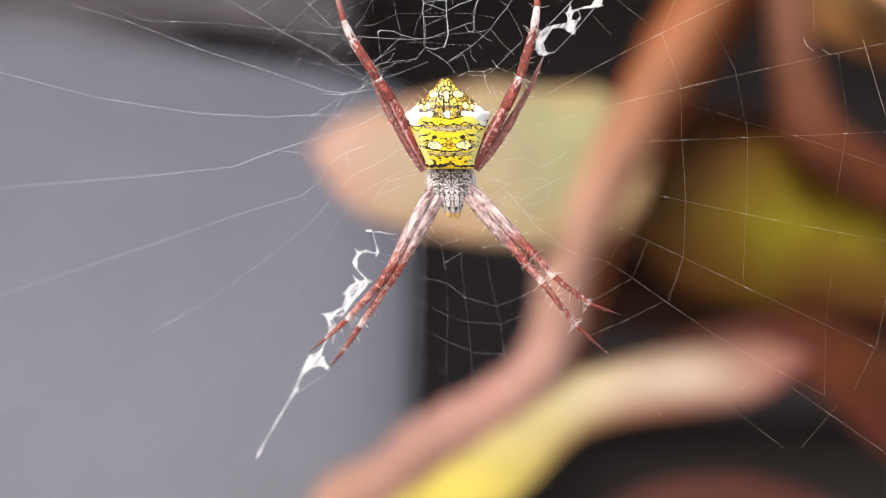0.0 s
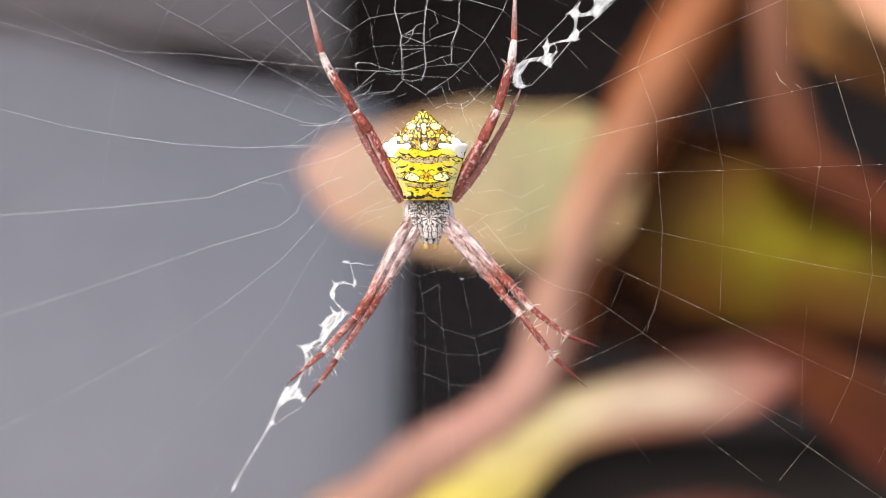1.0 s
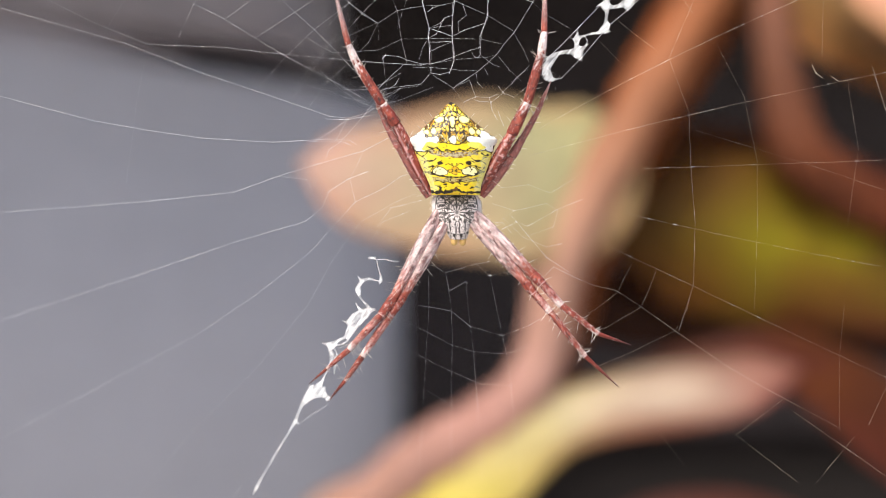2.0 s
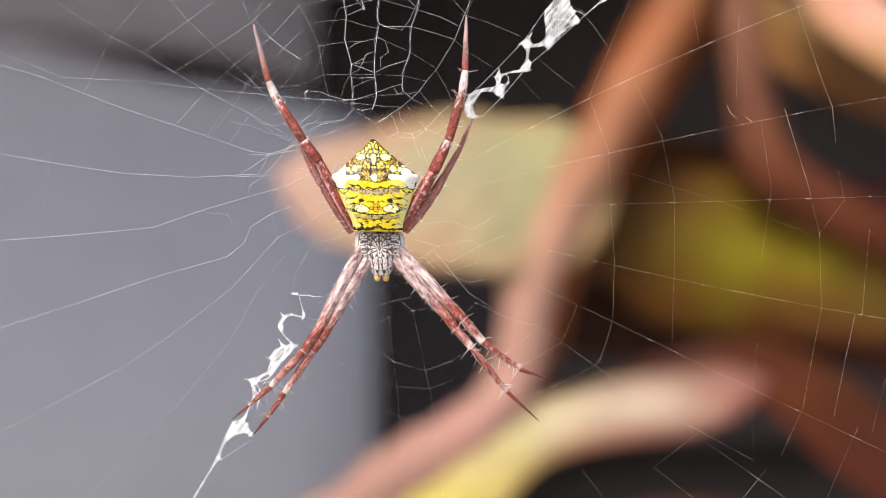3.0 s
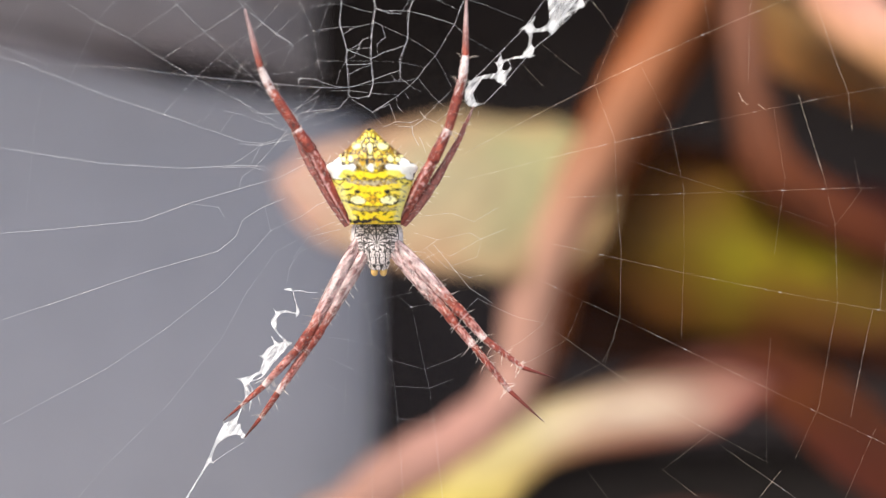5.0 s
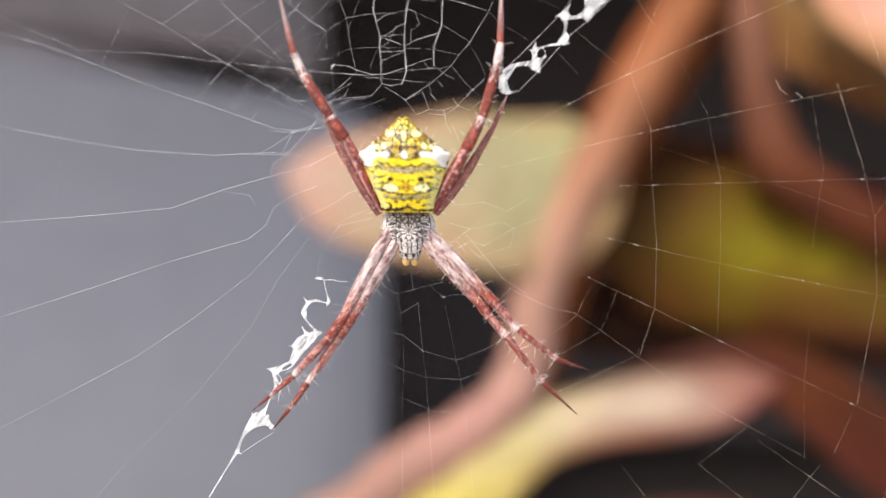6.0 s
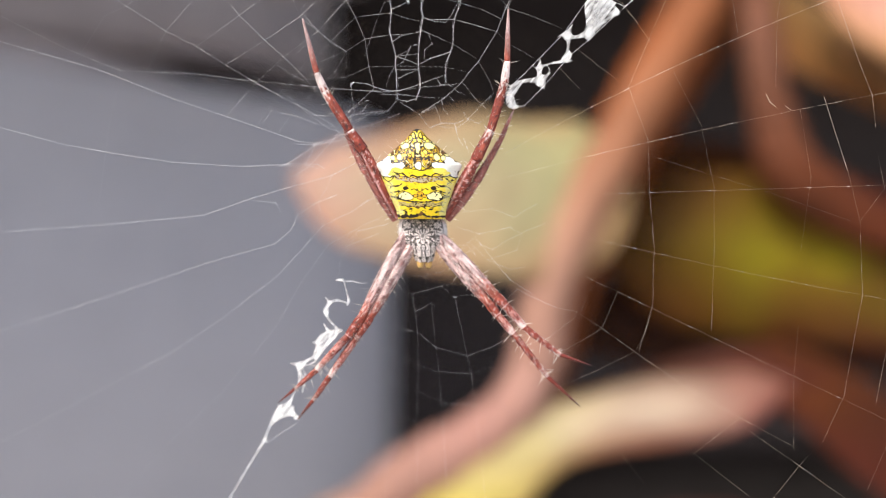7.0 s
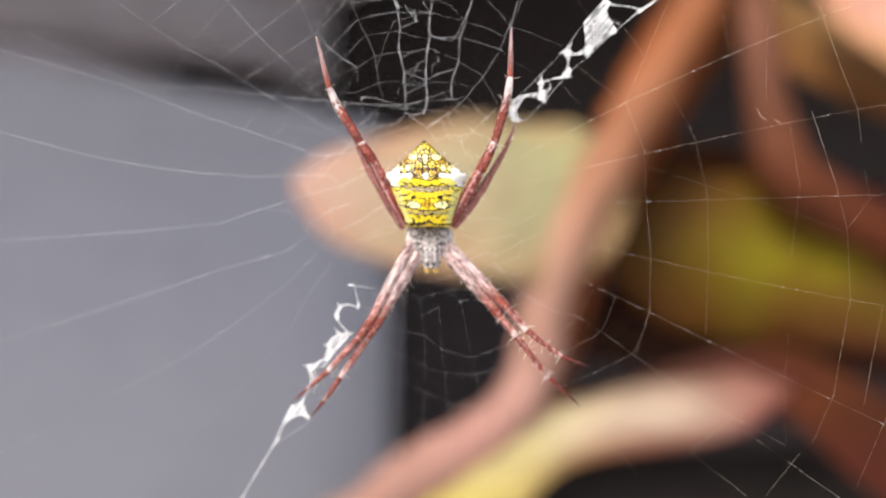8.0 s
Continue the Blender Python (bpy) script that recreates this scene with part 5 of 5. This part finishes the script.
def leg(joints, radii, front, short=False, bow=0.0):
    hip = None
    radii = [r * (1.02 if front else 1.06) for r in radii]
    pts = [np.array(j) - BODY for j in joints]
    roots, coats = [], ([], [])
    for k in range(5):
        a, b = pts[k], pts[k + 1]
        ra, rb = radii[k], radii[k + 1]
        n, sides = (64 if k == 0 else 40), 20
        verts, hues, line = [], [], []
        length = np.linalg.norm(b - a)
        way = (b - a) / length
        side = np.cross(way, (0, 1, 0))
        side /= np.linalg.norm(side)
        for i in range(n):
            s = i / (n - 1)
            if k == 0:
                swell = 0.75 + 0.45 * math.sin(math.pi * min(s * 0.85 + 0.1, 1))
            else:
                swell = 0.96 + 0.09 * math.sin(math.pi * s) - (0.05 if s > 0.95 or s < 0.04 else 0)
            r = (ra * (1 - s) + rb * s) * swell
            if k == 4:
                r *= 1 - 0.35 * s ** 3
            p = a * (1 - s) + b * s + side * bow * math.sin(math.pi * s) * (1 if k == 0 else 0.3)
            line.append((p * MM, max(r, 0.05) * MM))
        verts, faces = tubes([line], sides)
        for i in range(n):
            s = i / (n - 1)
            for j in range(sides):
                sp = noise.noise(Vector((*(np.array(verts[i * sides + j]) * 1400 + k * 9),)))
                sp2 = noise.noise(Vector((s * length * 0.9, j * 0.9, k * 3.0 + joints[1][0])))
                fleck = noise.noise(Vector((s * length * 2.6, j * 1.9, k * 5.0 + joints[1][0])))
                if front and k == 0:
                    # long mauve streaks between paler hairs, and rows of short dark dashes
                    streak = noise.noise(Vector((s * length * 0.75, j * 3.7, joints[1][0] + 11)))
                    h = (np.array(SNOW) * 0.34 + np.array(BLUSH) * 0.44) * (1 + 1.1 * streak) + (0.8 * sp2 + 0.5 * fleck) * np.array((0.19, 0.24, 0.23))
                    dash = noise.noise(Vector((s * length * 1.0, j * 5.3, joints[1][2])))
                    if dash > 0.20 and 0.04 < s < 0.97:
                        k_dash = min((dash - 0.20) / 0.16, 0.9)
                        h = h * (1 - k_dash) + np.array((0.13, 0.055, 0.055)) * k_dash
                    red = min(max((s + 0.25 * fleck - 0.70) / 0.25, 0), 1)
                    h = h * (1 - red) + np.array(BRICK) * red
                elif k == 4:
                    h = np.array(RED) * (1 - s) + np.array(SOOT if front else ASH) * s
                    if not front:
                        u = min(max((s + 0.2 * fleck - 0.1) / 0.5, 0), 1)
                        h = np.array(BRICK) * (1 - u) + np.array((0.42, 0.28, 0.27)) * (0.8 + 0.4 * s) * u
                else:
                    h = np.array(RED) if sp2 + 0.5 * fleck < 0.14 else np.array(BRICK)
                    if front and k == 2 and fleck + 0.7 * sp2 > -0.05 and s > 0.12:
                        h = np.array(BLUSH) * 0.55 + np.array(BRICK) * 0.5
                    if fleck < -0.42:
                        h = np.array(SOOT) * 1.3
                    if front and fleck > 0.36:
                        h = np.array(BLUSH) * 0.75
                    white = {1: 2.0, 2: 0.80, 3: 0.97}[k] if front else {0: 2.0, 1: 0.9, 2: 0.93, 3: 0.12}[k]
                    snow = min(max((s - white - 0.4 * fleck - 0.25 * sp2 - 0.2 * sp) / 0.12 + 0.4, 0), 0.85) if white < 1.5 and not short else 0
                    if snow > 0:
                        h = h * (1 - snow) + np.array(SNOW) * snow
                    elif front and s > 0.94:
                        h = np.array(BLUSH)
                    if k == 0 and (j in (4, 14) or fleck > 0.38) and not short:
                        h = np.array(BLUSH) * (1.1 if fleck > 0 else 0.75)
                if short:
                    h = np.array(h) * 0.75 + np.array(BLUSH) * (0.22 + 0.2 * max(sp2, 0))
                hues.append(h)
        ob = mesh_part(SEGMENTS[k], verts, faces, LEG, spider if hip is None else hip, "", np.array(hues))
        if hip is None:
            hip = ob
            tagged(ob, label="pale speckled front leg with red-brown ends" if front else ("short thin rear leg" if short else "long red-brown rear leg with white joints"))
        for _ in range(int(length * (22 if k < 4 else 5))):
            s, turn = rnd.uniform(0.02, 0.98), rnd.uniform(-1.7, 1.7)
            r = (ra * (1 - s) + rb * s) * (0.75 + 0.45 * math.sin(math.pi * min(s * 0.85 + 0.1, 1)) if k == 0 else 1.0)
            away = side * math.sin(turn) - np.array((0, math.cos(turn), 0))
            middle = a * (1 - s) + b * s + side * bow * math.sin(math.pi * s) * (1 if k == 0 else 0.3)
            pale = rnd.random() < (0.5 if front and k == 0 else 0.34 + 0.4 * (s > 0.85))
            coats[0 if pale else 1].append(((middle + away * r * 0.97) * MM, way + away * rnd.uniform(0.05, 0.32) + side * rnd.uniform(-.2, .2), rnd.uniform(0.28, 0.6) * (1 if k < 4 else 0.5) * MM))
        count = int(length * 2.2) if k < 4 else 0
        for _ in range(count):
            s, g = (rnd.uniform(0.05, 0.98) if rnd.random() < 0.55 or k == 0 else rnd.gauss(0.93, 0.05)), rnd.choice((-1, 1))
            r = (ra * (1 - s) + rb * s) * 0.85
            out = side * g + np.array((0, rnd.uniform(-0.9, 0.1), 0)) + way * rnd.uniform(0.1, 0.6)
            roots.append(((a * (1 - s) + b * s + side * g * r) * MM, out, rnd.choice((0.45, 0.6, 0.8, 1.2)) * rnd.uniform(0.8, 1.2) * MM * (0.7 if short or k == 4 else 1)))
    hairs("fuzz", roots, SPINE, hip, thick=0.032)
    hairs("pale_coat", coats[0], SPINE, hip, thick=0.015)
    hairs("dark_coat", coats[1], BRISTLE, hip, thick=0.015)


leg([(-9.8, 1.7, -1.9), (-14.9, 0.0, -11.8), (-16.4, -0.3, -13.9), (-20.1, 0.2, -17.9), (-22.8, 1.0, -20.3), (-25.1, 2.0, -22.3)], (0.62, 0.57, 0.46, 0.34, 0.20, 0.06), True)
leg([(-8.9, 1.7, -3.0), (-13.9, 0.4, -11.7), (-15.4, 0.1, -14.0), (-18.6, 0.4, -18.7), (-20.7, 1.2, -21.7), (-22.8, 2.2, -24.3)], (0.62, 0.57, 0.46, 0.36, 0.24, 0.08), True)
leg([(-6.0, 1.7, -2.1), (0.8, 0.0, -9.2), (1.9, -0.3, -10.3), (4.0, -0.5, -12.7), (8.2, -0.4, -15.9), (11.9, 0.0, -17.2)], (0.66, 0.60, 0.50, 0.40, 0.24, 0.05), True)
leg([(-6.3, 1.7, -3.0), (-0.0, 0.4, -10.1), (1.0, 0.1, -11.4), (2.8, -0.1, -13.5), (6.8, -0.2, -18.5), (10.6, 0.0, -22.0)], (0.62, 0.57, 0.46, 0.40, 0.25, 0.07), True)
leg([(-10.7, 1.5, -0.1), (-14.6, -0.5, 7.6), (-16.1, -0.9, 9.8), (-18.9, -1.2, 14.2), (-19.8, -1.5, 16.2), (-21.3, -1.8, 22.2)], (0.48, 0.64, 0.50, 0.46, 0.34, 0.17), False)
leg([(-11.1, 2.0, -0.4), (-14.3, 0.6, 5.2), (-15.5, 0.5, 7.2), (-16.3, 0.6, 8.8), (-16.7, 0.8, 9.6), (-17.1, 1.0, 10.4)], (0.42, 0.54, 0.40, 0.28, 0.20, 0.10), False, True)
leg([(-5.3, 1.5, -0.1), (-1.7, -0.5, 6.5), (0.0, -0.9, 9.9), (1.5, -1.2, 15.2), (1.8, -1.2, 17.6), (1.9, -1.0, 23.5)], (0.48, 0.64, 0.48, 0.46, 0.34, 0.17), False)
leg([(-4.9, 2.0, -0.3), (-1.6, 0.6, 4.1), (-0.3, 0.5, 6.3), (1.25, 0.6, 9.0), (2.0, 0.6, 10.8), (2.8, 0.5, 12.6)], (0.42, 0.52, 0.36, 0.28, 0.20, 0.08), False, True)


# ---- the breeze: web and spider swing together; seconds, place in metres, turns in degrees ----
SWAY = [
    (0, 0.00464, 0.08531, 1.20482, 1.284, -0.101, 1.032),
    (0.2, 0.00304, 0.08495, 1.20467, 1.045, -0.076, 1.156),
    (0.5, 0.00305, 0.08450, 1.20282, 0.687, -0.038, 1.342),
    (0.7, 0.00326, 0.08472, 1.20412, 0.895, -0.024, 1.297),
    (1, 0.00338, 0.08496, 1.20339, 1.206, -0.004, 1.231),
    (1.2, 0.00459, 0.08490, 1.20252, 0.683, -0.033, 1.135),
    (2.3, 0.00651, 0.08337, 1.20377, 0.242, 0.211, 0.662),
    (2.5, 0.00539, 0.08349, 1.20329, 0.393, 0.332, 0.755),
    (2.7, 0.00168, 0.08349, 1.20434, 0.838, 0.260, 0.961),
    (2.8, 0.00034, 0.08347, 1.20225, 1.060, 0.224, 1.064),
    (3, 0.00057, 0.08357, 1.20080, 1.505, 0.152, 1.269),
    (3.2, 0.00019, 0.08326, 1.20044, 1.605, 0.123, 1.209),
    (3.5, 0.00001, 0.08280, 1.20001, 1.756, 0.078, 1.120),
    (3.7, -0.00113, 0.08229, 1.20115, 1.667, 0.058, 1.193),
    (4, -0.00102, 0.08156, 1.19894, 1.534, 0.029, 1.302),
    (4.2, -0.00035, 0.08127, 1.20065, 1.582, 0.026, 1.259),
    (4.5, -0.00010, 0.08085, 1.19953, 1.654, 0.021, 1.195),
    (4.7, -0.00050, 0.08088, 1.20050, 1.830, 0.017, 1.257),
    (5.8, 0.00449, 0.07726, 1.20272, 0.440, 0.272, 1.303),
    (6, 0.00325, 0.07935, 1.20259, 0.564, 0.355, 1.366),
    (6.2, 0.00174, 0.08108, 1.20285, 0.756, 0.299, 1.299),
    (6.5, 0.00317, 0.08373, 1.20302, 1.043, 0.216, 1.199),
    (6.7, 0.00329, 0.08443, 1.20329, 0.963, 0.223, 1.018),
    (7, 0.00346, 0.08546, 1.20252, 0.843, 0.233, 0.746),
    (7.2, 0.00356, 0.08591, 1.20338, 0.964, 0.239, 0.766),
    (7.5, 0.00353, 0.08657, 1.20248, 1.146, 0.247, 0.796),
    (7.7, 0.00472, 0.08777, 1.20259, 0.717, 0.262, 0.680),
    (8, 0.00424, 0.08956, 1.20209, 0.072, 0.284, 0.508),
]


def motions():
    rows = [(t, pose(*p)) for t, *p in SWAY]
    walk(web, rows)
    walk(spider, [(t, m @ Matrix.Translation(Vector(BODY * MM))) for t, m in rows])


motions()
